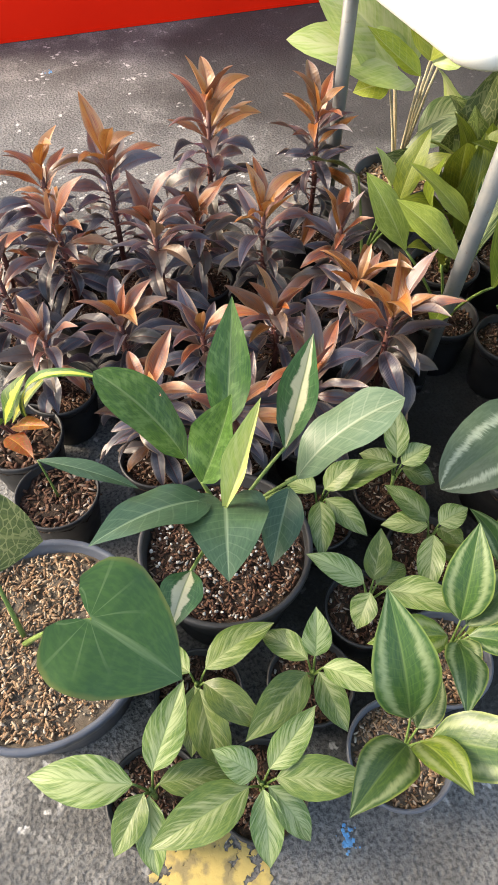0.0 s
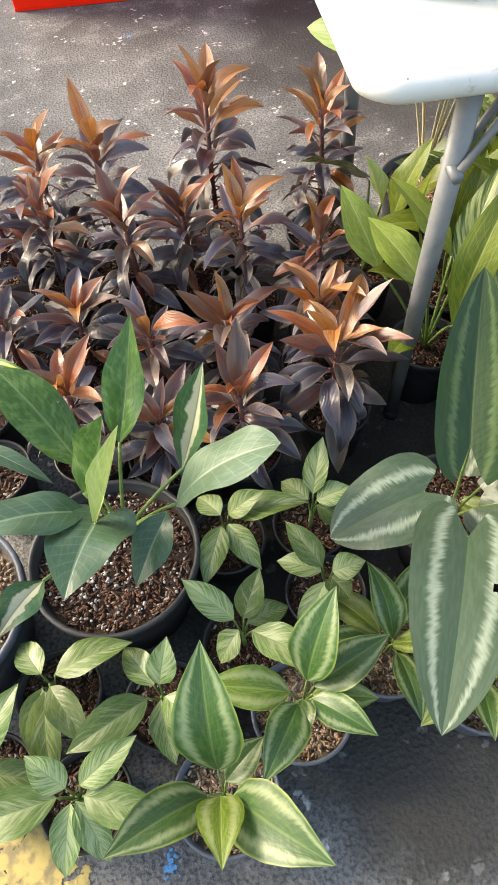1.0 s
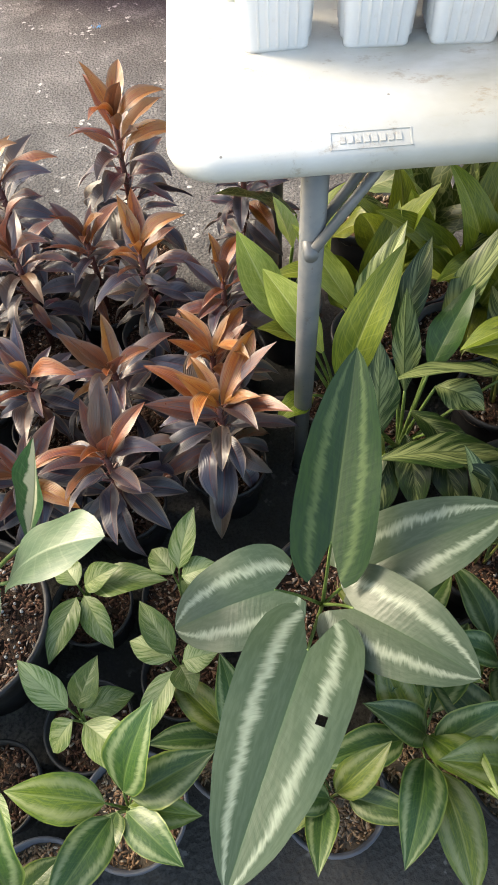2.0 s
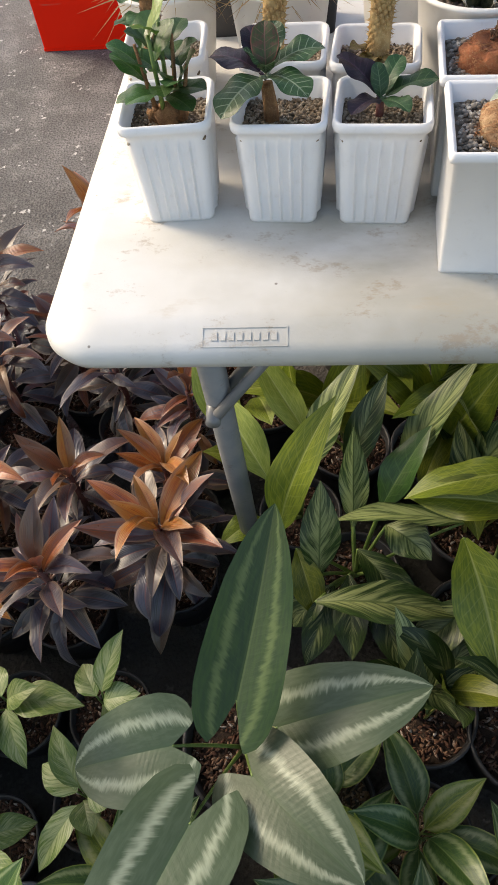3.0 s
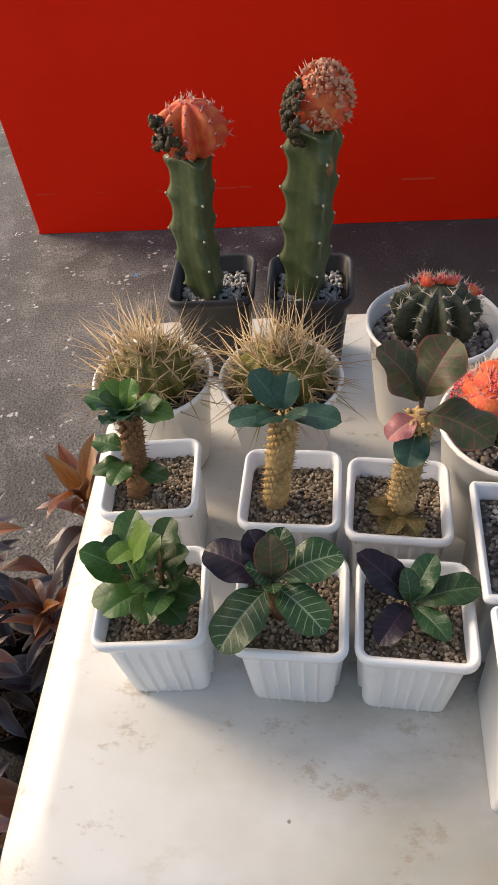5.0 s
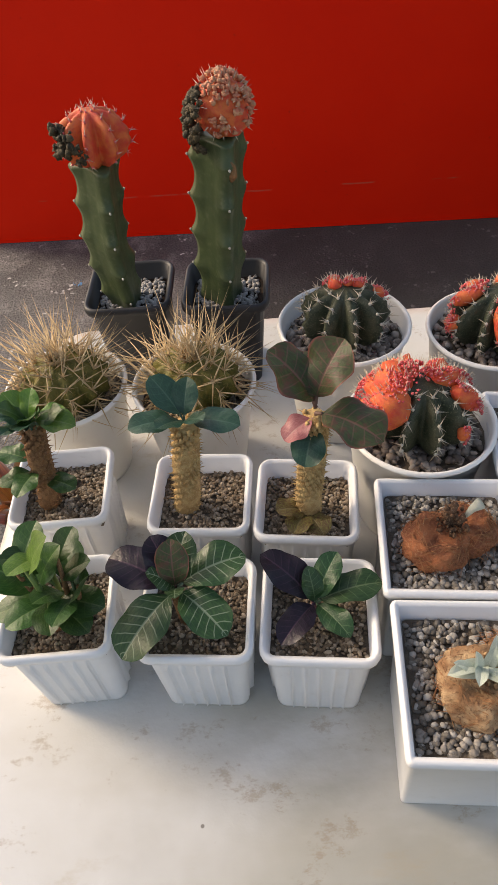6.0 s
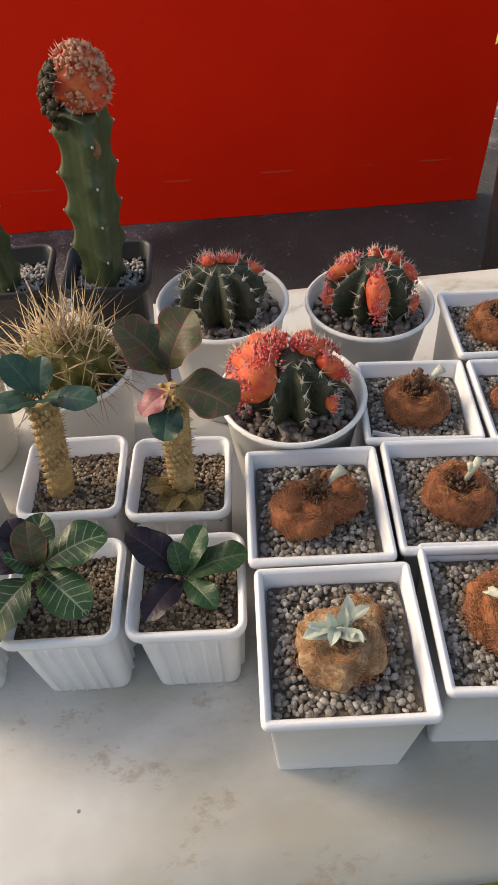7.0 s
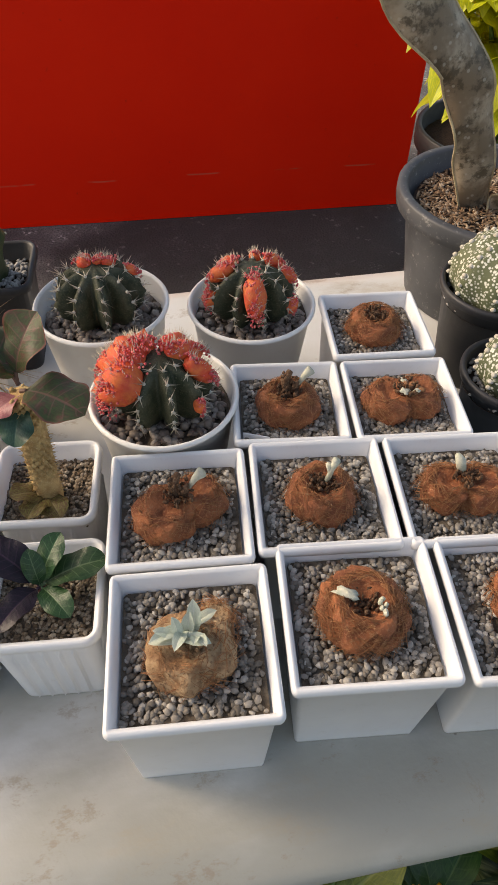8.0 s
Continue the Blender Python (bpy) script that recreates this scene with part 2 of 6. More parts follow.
def table_material():
    s = Shader("white moulded plastic", 0.42, 0.45)
    x, y, z = s.split(s.tc.outputs["Object"])
    c = s.mix(s.step(s.noise(5.0, 4.0), 0.35, 0.7), (0.68, 0.685, 0.68), (0.60, 0.59, 0.55))
    # dried dirt, plus painted-in shade over the front and middle of the table
    reach = s.step(s.math("ADD", x, s.math("MULTIPLY", s.math("SUBTRACT", s.noise(4.0, 5.0, None, 0.6), 0.5), 0.6)), 0.05, 0.38)
    front = s.step(s.math("ADD", y, s.math("MULTIPLY", s.noise(3.0, 4.0), 0.2)), 0.5, 0.25)
    dirt_and_shade = s.math("MULTIPLY", s.math("MULTIPLY", reach, front), s.step(s.noise(3.4, 6.0, s.mapped(1, 2.0, 1), 0.62), 0.22, 0.6))
    c = s.mix(s.math("MULTIPLY", dirt_and_shade, 0.9), c, (0.33, 0.32, 0.27))
    wash = s.step(s.noise(2.6, 5.0, s.mapped(1, 2.6, 1), 0.6), 0.42, 0.68)
    c = s.mix(s.math("MULTIPLY", wash, 0.4), c, (0.50, 0.455, 0.375))
    stain = s.step(s.noise(7.0, 7.0, s.mapped(1, 2.2, 1), 0.72), 0.56, 0.74)
    c = s.mix(s.math("MULTIPLY", stain, 0.5), c, (0.42, 0.34, 0.23))
    sc = s.step(s.noise(16.0, 8.0, s.mapped(1, 1.6, 1), 0.78), 0.56, 0.65)
    c = s.mix(s.math("MULTIPLY", sc, 0.5), c, (0.30, 0.22, 0.14))
    marks = s.math("MULTIPLY", s.step(s.noise(11.0, 9.0, s.mapped(1.6, 1, 1), 0.82), 0.6, 0.67), s.step(s.noise(4.0, 2.0), 0.48, 0.6))
    c = s.mix(s.math("MULTIPLY", marks, 0.6), c, (0.26, 0.18, 0.1))
    spots = s.math("MULTIPLY", s.step(s.voronoi(34.0), 0.06, 0.03), s.step(s.noise(12.0, 2.0), 0.48, 0.58))
    c = s.mix(s.math("MULTIPLY", spots, 0.75), c, (0.1, 0.08, 0.06))
    s.colour(c)
    s.rough(s.math("ADD", 0.30, s.math("MULTIPLY", dirt_and_shade, 0.25)))
    s.bump(s.math("ADD", s.noise(260.0, 2.0), s.math("MULTIPLY", sc, -0.6)), 0.0005, 0.35)
    return s.mat


def red_board_material():
    s = Shader("red painted board", 0.5, 0.12)
    n = s.noise(2.5, 4.0)
    c = s.mix(s.step(n, 0.3, 0.7), (0.99, 0.022, 0.006), (0.95, 0.018, 0.005))
    x, y, z = s.split(s.tc.outputs["Object"])
    wob = s.math("ADD", z, s.math("MULTIPLY", s.noise(3.0, 2.0), 0.03))
    scratch = s.math("MULTIPLY", s.step(s.math("ABSOLUTE", s.math("SUBTRACT", wob, 0.172)), 0.004, 0.001), s.step(s.noise(6.0, 3.0), 0.5, 0.6))
    c = s.mix(s.math("MULTIPLY", scratch, 0.5), c, (0.6, 0.16, 0.1))
    c = s.mix(s.math("MULTIPLY", s.step(s.noise(40.0, 6.0, None, 0.7), 0.62, 0.75), 0.35), c, (0.2, 0.02, 0.015))
    s.colour(c)
    s.rough(s.math("ADD", 0.4, s.math("MULTIPLY", n, 0.2)))
    s.bump(s.noise(35.0, 3.0), 0.001, 0.2)
    return s.mat


def metal_paint(name, c, c2):
    s = Shader(name, 0.42, 0.5)
    s.b.inputs["Metallic"].default_value = 0.15
    n = s.noise(30.0, 5.0)
    col = s.mix(s.step(n, 0.4, 0.65), c, c2)
    col = s.mix(s.math("MULTIPLY", s.step(s.noise(80.0, 5.0, None, 0.7), 0.6, 0.72), 0.6), col, (0.12, 0.09, 0.07))
    s.colour(col)
    s.bump(n, 0.0006, 0.2)
    return s.mat


WHITE = plastic("white pot plastic", (0.80, 0.80, 0.80), (0.74, 0.74, 0.75), 0.38, (0.45, 0.38, 0.27), 0.22)
CREAM = plastic("cream pot plastic", (0.86, 0.84, 0.80), (0.80, 0.78, 0.74), 0.35, (0.45, 0.38, 0.27), 0.22)
BLACK = plastic("black pot plastic", (0.016, 0.016, 0.018), (0.026, 0.026, 0.030), 0.5, (0.09, 0.08, 0.07), 0.18)
SLATE = plastic("grey blue pot plastic", (0.075, 0.085, 0.11), (0.055, 0.06, 0.08), 0.42, (0.2, 0.18, 0.16), 0.35)
DUSTY = plastic("dusty grey pot plastic", (0.045, 0.048, 0.055), (0.07, 0.073, 0.082), 0.5, (0.5, 0.48, 0.45), 0.6, 12.0)
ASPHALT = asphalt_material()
TABLE = table_material()
RED = red_board_material()
STEEL = metal_paint("grey painted steel", (0.16, 0.17, 0.18), (0.2, 0.2, 0.2))
GRAVEL = grains("grey gravel", [(0.0, (0.08, 0.068, 0.055)), (0.35, (0.21, 0.188, 0.16)), (0.75, (0.36, 0.33, 0.295)), (1.0, (0.6, 0.57, 0.52))])
GRAVEL_BROWN = grains("brown gravel", [(0.0, (0.10, 0.07, 0.045)), (0.35, (0.22, 0.165, 0.115)), (0.7, (0.35, 0.28, 0.21)), (1.0, (0.52, 0.45, 0.36))])
PEBBLE = grains("dark pebbles", [(0.0, (0.13, 0.1, 0.085)), (0.5, (0.3, 0.25, 0.21)), (1.0, (0.5, 0.45, 0.4))], 0.6)
PUMICE = grains("pale pumice", [(0.0, (0.18, 0.17, 0.16)), (0.5, (0.42, 0.4, 0.38)), (1.0, (0.62, 0.6, 0.57))])
COCO = grains("coconut chips", [(0.0, (0.0432, 0.018, 0.0115)), (0.45, (0.122, 0.0576, 0.036)), (0.85, (0.216, 0.13, 0.0864)), (1.0, (0.446, 0.403, 0.36))])
HUSK = grains("pale husk chips", [(0.0, (0.128, 0.068, 0.036)), (0.4, (0.288, 0.176, 0.104)), (0.8, (0.416, 0.296, 0.192)), (1.0, (0.56, 0.48, 0.384))])
BED = tissue("fine gravel bed", (0.1, 0.077, 0.057), (0.15, 0.12, 0.09), (0.06, 0.045, 0.032), 90.0, 0.9, 0.002)
SOIL = tissue("dark potting soil", (0.028, 0.018, 0.013), (0.05, 0.03, 0.02), (0.09, 0.055, 0.035), 140.0, 0.9, 0.003)
CORDYLINE = cordyline_material()

# ---- geometry helpers ----
class Build:
    """Collects vertices, faces and blade coordinates for one mesh."""

    def __init__(self):
        self.v, self.f, self.uv = [], [], []

    def add(self, pts, faces, uvs=None):
        o = len(self.v)
        self.v += [tuple(p) for p in pts]
        self.uv += uvs if uvs else [(0.0, 0.5)] * len(pts)
        self.f += [tuple(i + o for i in q) for q in faces]

    def rings(self, rings, cap_start=True, cap_end=True):
        n = len(rings[0])
        pts = [p for r in rings for p in r]
        faces = []
        for k in range(len(rings) - 1):
            for i in range(n):
                j = (i + 1) % n
                faces.append((k * n + i, k * n + j, (k + 1) * n + j, (k + 1) * n + i))
        if cap_start:
            faces.append(tuple(reversed(range(n))))
        if cap_end:
            faces.append(tuple(range((len(rings) - 1) * n, len(rings) * n)))
        self.add(pts, faces)

    def tube(self, path, radii, n=6):
        path = [Vector(p) for p in path]
        if not isinstance(radii, (list, tuple)):
            radii = [radii] * len(path)
        rings = []
        for k, p in enumerate(path):
            t = (path[min(k + 1, len(path) - 1)] - path[max(k - 1, 0)]).normalized()
            a = t.orthogonal().normalized() if k == 0 else (last - t * last.dot(t)).normalized()
            last = a
            b = t.cross(a)
            rings.append([p + (a * math.cos(2 * math.pi * i / n) + b * math.sin(2 * math.pi * i / n)) * radii[k] for i in range(n)])
        self.rings(rings)

    def spine(self, p, d, length, r=0.0005):
        p, d = Vector(p), Vector(d).normalized()
        a = d.orthogonal().normalized()
        b = d.cross(a)
        pts = [p + (a * math.cos(k * 2.094) + b * math.sin(k * 2.094)) * r for k in range(3)] + [p + d * length]
        self.add(pts, [(0, 1, 3), (1, 2, 3), (2, 0, 3)])

    def ball(self, c, rx, ry=None, rz=None, nu=10, nv=7, rough=0.0, seed=0, turn=None):
        ry, rz = ry or rx, rz or rx
        c = Vector(c)
        pts, faces = [], []
        for j in range(nv + 1):
            th = math.pi * j / nv
            for i in range(nu):
                ph = 2 * math.pi * i / nu
                d = Vector((math.sin(th) * math.cos(ph), math.sin(th) * math.sin(ph), math.cos(th)))
                k = 1 + rough * noise.noise(d * 2.2 + Vector((seed * 3.1, seed, 0)))
                p = Vector((d.x * rx, d.y * ry, d.z * rz)) * k
                pts.append(c + (turn @ p if turn else p))
        for j in range(nv):
            for i in range(nu):
                i2 = (i + 1) % nu
                faces.append((j * nu + i, (j + 1) * nu + i, (j + 1) * nu + i2, j * nu + i2))
        self.add(pts, faces)

    def mesh(self, name, smooth=True):
        me = bpy.data.meshes.new(name)
        me.from_pydata(self.v, [], self.f)
        if smooth:
            me.polygons.foreach_set("use_smooth", [True] * len(me.polygons))
        layer = me.uv_layers.new(name="blade")
        idx = np.zeros(len(me.loops), dtype=np.int32)
        me.loops.foreach_get("vertex_index", idx)
        layer.data.foreach_set("uv", np.array(self.uv, dtype=np.float32)[idx].ravel())
        me.update()
        return me


_RECOLOURED = {}


def part(name, me, material, parent, label="", m=None, kind=""):
    if isinstance(me, Build):
        me = me.mesh(name)
    if not me.materials:
        me.materials.append(material)
    elif me.materials[0] is not material:
        key = (me.name, material.name)
        if key not in _RECOLOURED:
            _RECOLOURED[key] = me.copy()
            _RECOLOURED[key].materials[0] = material
        me = _RECOLOURED[key]
    ob = new(name, me)
    ob.parent = parent
    if m is not None:
        ob.matrix_local = m
    return tagged(ob, label, kind=kind)


def thing(name, x, y, z, label, category, group="", turn=0.0):
    ob = new(name)
    ob.empty_display_size = 0.03
    ob.matrix_world = pose(x, y, z, 0, 0, turn)
    return tagged(ob, label, category, group)


# the display on the ground stands turned against the table
GROUND = pose(0.0035, -0.1175, 0, 0, 0, -11.81) @ Matrix.Diagonal((1.04, 1.04, 1.03, 1.0))


def planted(name, x, y, z, label, category, group="", turn=0.0):
    ob = thing(name, x, y, z, label, category, group, turn)
    ob.matrix_world = GROUND @ pose(x, y, z, 0, 0, turn)
    return ob


def structure(name, me, material, label, category):
    if isinstance(me, Build):
        me = me.mesh(name, False)
    me.materials.append(material)
    return tagged(new(name, me), label, category, kind="structure")


def rrect(h, r, z, nc=5, ns=8, hy=None):
    """A rounded square ring of half width h and corner radius r."""
    hy = hy or h
    pts = []
    for k, (sx, sy) in enumerate(((1, 1), (-1, 1), (-1, -1), (1, -1))):
        for i in range(nc):
            a = math.pi / 2 * (k + i / (nc - 1))
            pts.append(Vector((sx * (h - r) + r * math.cos(a), sy * (hy - r) + r * math.sin(a), z)))
        nx = ((-1, 1), (-1, -1), (1, -1), (1, 1))[k]
        a = math.pi / 2 * (k + 1)
        p = pts[-1]
        e = Vector((nx[0] * (h - r) + r * math.cos(a), nx[1] * (hy - r) + r * math.sin(a), z))
        for i in range(1, ns):
            pts.append(p.lerp(e, i / ns))
    return pts


def ring(r, z, n=40):
    return [Vector((r * math.cos(2 * math.pi * i / n), r * math.sin(2 * math.pi * i / n), z)) for i in range(n)]


def round_pot(rt, rb, h, lip=0.004, lip_h=0.012, fill=0.8, n=40):
    """Open round pot with a rolled lip and a wall of real thickness."""
    b, w = Build(), 0.002
    at = lambda z: rb + (rt - lip - rb) * z / h
    prof = [(rb * 0.96, 0.0), (rb, 0.004), (at(h * 0.5), h * 0.5), (at(h - lip_h), h - lip_h), (rt - 0.001, h - lip_h + 0.001), (rt, h - lip_h * 0.5), (rt, h - 0.002), (rt - 0.0015, h), (rt - lip, h), (rt - lip - w, h - 0.003), (at(h * fill) - w, h * fill - 0.01)]
    b.rings([ring(r, z, n) for r, z in prof], True, True)
    return b


def square_pot(wt, wb, h, corner, lip=0.004, lip_h=0.008, ribs=0, fill=0.85):
    """Open square pot; with ribs, flutes run up the outside below the lip."""
    b = Build()
    ht, hb = wt / 2, wb / 2
    ns = 48 if ribs else 5
    at = lambda z: hb + (ht - lip - hb) * z / h

    def wall(z, k=0.0):
        pts = rrect(at(z), corner * (0.75 + 0.25 * z / h), z, 5, ns)
        if k:
            n = len(pts) // 4
            for q in range(4):
                for i in range(5, n):
                    s = (i - 4) / (n - 4)
                    d = k * max(0.0, math.sin(s * math.pi * ribs * 2 - math.pi / 2)) ** 3 * (1 if 0.09 < s < 0.91 else 0)
                    p = pts[q * n + i]
                    out = ((0, 1), (-1, 0), (0, -1), (1, 0))[q]
                    pts[q * n + i] = p + Vector((out[0] * d, out[1] * d, 0))
        return pts

    k = 0.0034 if ribs else 0
    rows = [wall(0.0), wall(0.003)]
    if ribs:
        rows += [wall(0.006, k), wall(h * 0.5, k), wall(h * 0.78, k), wall(h * 0.83)]
    rows += [wall(h - lip_h)]
    for inset, z in ((0.0, h - lip_h + 0.001), (-0.0006, h - lip_h * 0.5), (0.0, h - 0.0015), (0.0015, h), (lip - 0.001, h), (lip + 0.0015, h - 0.002)):
        rows.append(rrect(ht - inset, max(corner - inset, 0.001), z, 5, ns))
    zf = h * fill - 0.008
    rows.append(rrect(at(zf) - 0.002, max(corner - 0.003, 0.001), zf, 5, ns))
    b.rings(rows, True, True)
    return b


def sheet_disc(r, z, square=0.0, corner=0.004, seed=0, bumpy=0.003):
    """A slightly uneven sheet of soil that fills a pot."""
    b = Build()
    n, rows = 28, []
    for k in range(6):
        f = 1 - k / 5.2
        base = rrect(square * f, corner * f, z, 3, 5) if square else ring(r * f, z, n)
        rows.append([p + Vector((0, 0, bumpy * noise.noise(p * 60 + Vector((seed, 0, 0))))) for p in base])
    b.rings(rows, False, True)
    return b


_ICO = None


def stones(r, z, size, count, square=0.0, flat=0.7, long=1.3, seed=0, hole=0.0):
    """Many loose stones or chips on a pot's soil, as one mesh."""
    global _ICO
    rnd = random.Random(seed)
    if _ICO is None:
        bm = bmesh.new()
        bmesh.ops.create_icosphere(bm, subdivisions=1, radius=1)
        bm.verts.ensure_lookup_table()
        _ICO = ([v.co.copy() for v in bm.verts], [tuple(v.index for v in f.verts) for f in bm.faces])
        bm.free()
    vs, fs = _ICO
    b = Build()
    for _ in range(count):
        if square:
            x, y = rnd.uniform(-square, square), rnd.uniform(-square, square)
        else:
            q, a = r * math.sqrt(rnd.random()), rnd.uniform(0, 6.283)
            x, y = q * math.cos(a), q * math.sin(a)
        s = size * rnd.uniform(0.6, 1.25)
        m = Euler((rnd.uniform(-0.6, 0.6), rnd.uniform(-0.6, 0.6), rnd.uniform(0, 6.283))).to_matrix()
        c = Vector((x, y, z + rnd.uniform(-0.2, 0.5) * size))
        sc = Vector((s * rnd.uniform(1, long), s * rnd.uniform(0.75, 1.0), s * flat * rnd.uniform(0.7, 1.1)))
        b.add([c + m @ Vector((v.x * sc.x, v.y * sc.y, v.z * sc.z)) * rnd.uniform(0.82, 1.15) for v in vs], fs)
    return b


PROFILES = {
    "lance": [(0, 0.10), (0.08, 0.3), (0.22, 0.72), (0.4, 0.98), (0.5, 1.0), (0.65, 0.86), (0.8, 0.56), (0.92, 0.24), (1, 0.0)],
    "ovate": [(0, 0.06), (0.05, 0.32), (0.15, 0.72), (0.3, 0.97), (0.4, 1.0), (0.55, 0.92), (0.72, 0.66), (0.88, 0.28), (0.95, 0.11), (1, 0.0)],
    "oval": [(0, 0.08), (0.06, 0.32), (0.2, 0.72), (0.4, 0.96), (0.6, 1.0), (0.8, 0.82), (0.92, 0.5), (0.98, 0.2), (1, 0.0)],
    "strap": [(0, 0.45), (0.1, 0.6), (0.3, 0.85), (0.55, 1.0), (0.75, 0.85), (0.9, 0.45), (1, 0.0)],
    "heart": [(-0.30, 0.46), (-0.27, 0.66), (-0.18, 0.88), (-0.02, 1.0), (0.15, 1.0), (0.35, 0.9), (0.55, 0.7), (0.75, 0.44), (0.9, 0.18), (0.96, 0.07), (1, 0.0)],
    "arrow": [(-0.22, 0.46), (-0.19, 0.68), (-0.10, 0.9), (0.04, 1.0), (0.2, 1.0), (0.4, 0.94), (0.6, 0.8), (0.8, 0.54), (0.92, 0.28), (0.97, 0.13), (1, 0.0)],
}
INNER = {"heart": [(-0.30, 0.40), (-0.24, 0.24), (-0.12, 0.09), (0, 0)], "arrow": [(-0.22, 0.42), (-0.17, 0.27), (-0.08, 0.13), (0, 0)]}


def smooth_table(t, s):
    xs = [p[0] for p in t]
    vals = [np.interp(s + d, xs, [p[1] for p in t]) for d in (-0.02, 0, 0.02)]
    return 0.25 * vals[0] + 0.5 * vals[1] + 0.25 * vals[2] if xs[0] + 0.02 < s < 0.97 else vals[1]


def leaf_blade(L, W, shape="lance", pet=0.0, pa=60.0, ba=40.0, bend=-60.0, fold=25.0, wave=0.0, nu=16, nv=4, seed=0, pr=0.0016, twist=0.0, curl=0.0, hole=None):
    """One leaf along +x: a stalk of length pet, then a blade that bends, folds along its midrib and ripples."""
    rnd = random.Random(seed)
    b = Build()
    p, z = Vector((0, 0, 0)), 0.0
    if pet > 0:
        path = [p.copy()]
        for k in range(5):
            a = radians(pa + (ba - pa) * (k / 5) ** 2)
            p = p + Vector((math.cos(a), 0, math.sin(a))) * pet / 5
            path.append(p.copy())
        b.tube(path, [pr * 1.25, pr * 1.1, pr, pr, pr, pr * 0.9], 5)
    prof, inner = PROFILES[shape], INNER.get(shape)
    s0 = prof[0][0]
    lobe = [s0 + (0 - s0) * k / 5 for k in range(5)] if s0 < 0 else []
    steps = lobe + [k / nu for k in range(nu + 1)]
    centre, ang = {}, {}
    q, a0 = p.copy(), radians(ba)
    for k in range(nu + 1):
        a = radians(ba + bend * k / nu)
        centre[k], ang[k] = q.copy(), a
        q = q + Vector((math.cos(a), 0, math.sin(a))) * L / nu
    ph = rnd.uniform(0, 6.28)
    hw = W / 2
    for side in (-1, 1):
        pts, uvs, faces = [], [], []
        for i, s in enumerate(steps):
            if s < 0:
                a = a0
                c = centre[0] + Vector((math.cos(a0), 0, math.sin(a0))) * s * L
            else:
                k = min(int(round(s * nu)), nu)
                c, a = centre[k], ang[k]
            nrm = Vector((-math.sin(a), 0, math.cos(a)))
            w1 = hw * float(smooth_table(prof, s))
            w0 = hw * float(np.interp(s, [t[0] for t in inner], [t[1] for t in inner])) if (inner and s < 0) else 0.0
            tw = radians(twist * max(s, 0))
            for j in range(nv + 1):
                f = j / nv
                d = w0 + (w1 - w0) * f
                fr = d / hw
                up = d * math.sin(radians(fold)) - curl * hw * fr * fr + wave * hw * fr ** 2 * math.sin(s * 9 + ph + side * 0.9) + 0.02 * hw * math.sin(s * 60) * fr * (1 - fr)
                lat = side * d * math.cos(radians(fold))
                off = Vector((0, lat * math.cos(tw) - up * math.sin(tw), 0)) + nrm * (up * math.cos(tw) + lat * math.sin(tw))
                pts.append(c + off)
                uvs.append((max(s, 0.0) if s >= 0 else s, 0.5 + side * 0.5 * (f if s >= 0 else max(f, d / max(w1, 1e-6)))))
        n = nv + 1
        for i in range(len(steps) - 1):
            for j in range(nv):
                if hole == (side, i, j):
                    continue
                quad = (i * n + j, (i + 1) * n + j, (i + 1) * n + j + 1, i * n + j + 1)
                faces.append(quad if side > 0 else tuple(reversed(quad)))
        b.add(pts, faces, uvs)
    return b


_LEAVES = {}


def leaf_variants(key, count, maker):
    """A few shared leaf meshes of one kind."""
    if key not in _LEAVES:
        _LEAVES[key] = [maker(k).mesh("leaf") for k in range(count)]
    return _LEAVES[key]


def leaf_pose(p, az, pitch=0.0, roll=0.0, scale=1.0):
    return pose(*p) @ pose(0, 0, 0, 0, 0, az) @ pose(0, 0, 0, 0, -pitch, 0) @ pose(0, 0, 0, roll, 0, 0) @ Matrix.Scale(scale, 4)


def blade_between(plant, root, base, tip, W, material, shape="ovate", bow=25.0, fold=15.0, roll=0.0, label="", wave=0.06, seed=0, stalk=None, stalk_r=0.0022, twist=0.0, curl=0.1, hole=None):
    """A large leaf of its own: a stalk from root to base, and a blade from base to tip, in the places of the ground display."""
    o = plant.matrix_world.inverted() @ GROUND
    base, tip, root = Vector(base), Vector(tip), Vector(root)
    d = tip - base
    bl = leaf_blade(d.length * (1 + 0.00006 * bow * bow), W, shape, 0, 0, bow, -2 * bow, fold, wave, 22, 6, seed, twist=twist, curl=curl, hole=hole)
    x = d.normalized()
    y = Vector((0, 0, 1)).cross(x)
    y = y.normalized() if y.length > 1e-3 else Vector((1, 0, 0))
    zz = x.cross(y)
    m = Matrix((x, y, zz)).transposed().to_4x4()
    ob = part("leaf", bl, material, plant, label, o @ Matrix.Translation(base) @ m @ pose(0, 0, 0, roll, 0, 0))
    if stalk:
        b = Build()
        mid = root.lerp(base, 0.55) + Vector((0, 0, 0.1 * (base - root).length))
        r, ba = o @ root, o @ base
        mm = o @ mid
        pts = [(r * (1 - t) ** 2 + mm * 2 * t * (1 - t) + ba * t * t) for t in (0, 0.2, 0.4, 0.6, 0.8, 1)]
        b.tube(pts, [stalk_r * 1.4, stalk_r * 1.2, stalk_r, stalk_r, stalk_r * 0.9, stalk_r * 0.8], 6)
        part("leaf_stalk", b, stalk, plant)
    return ob


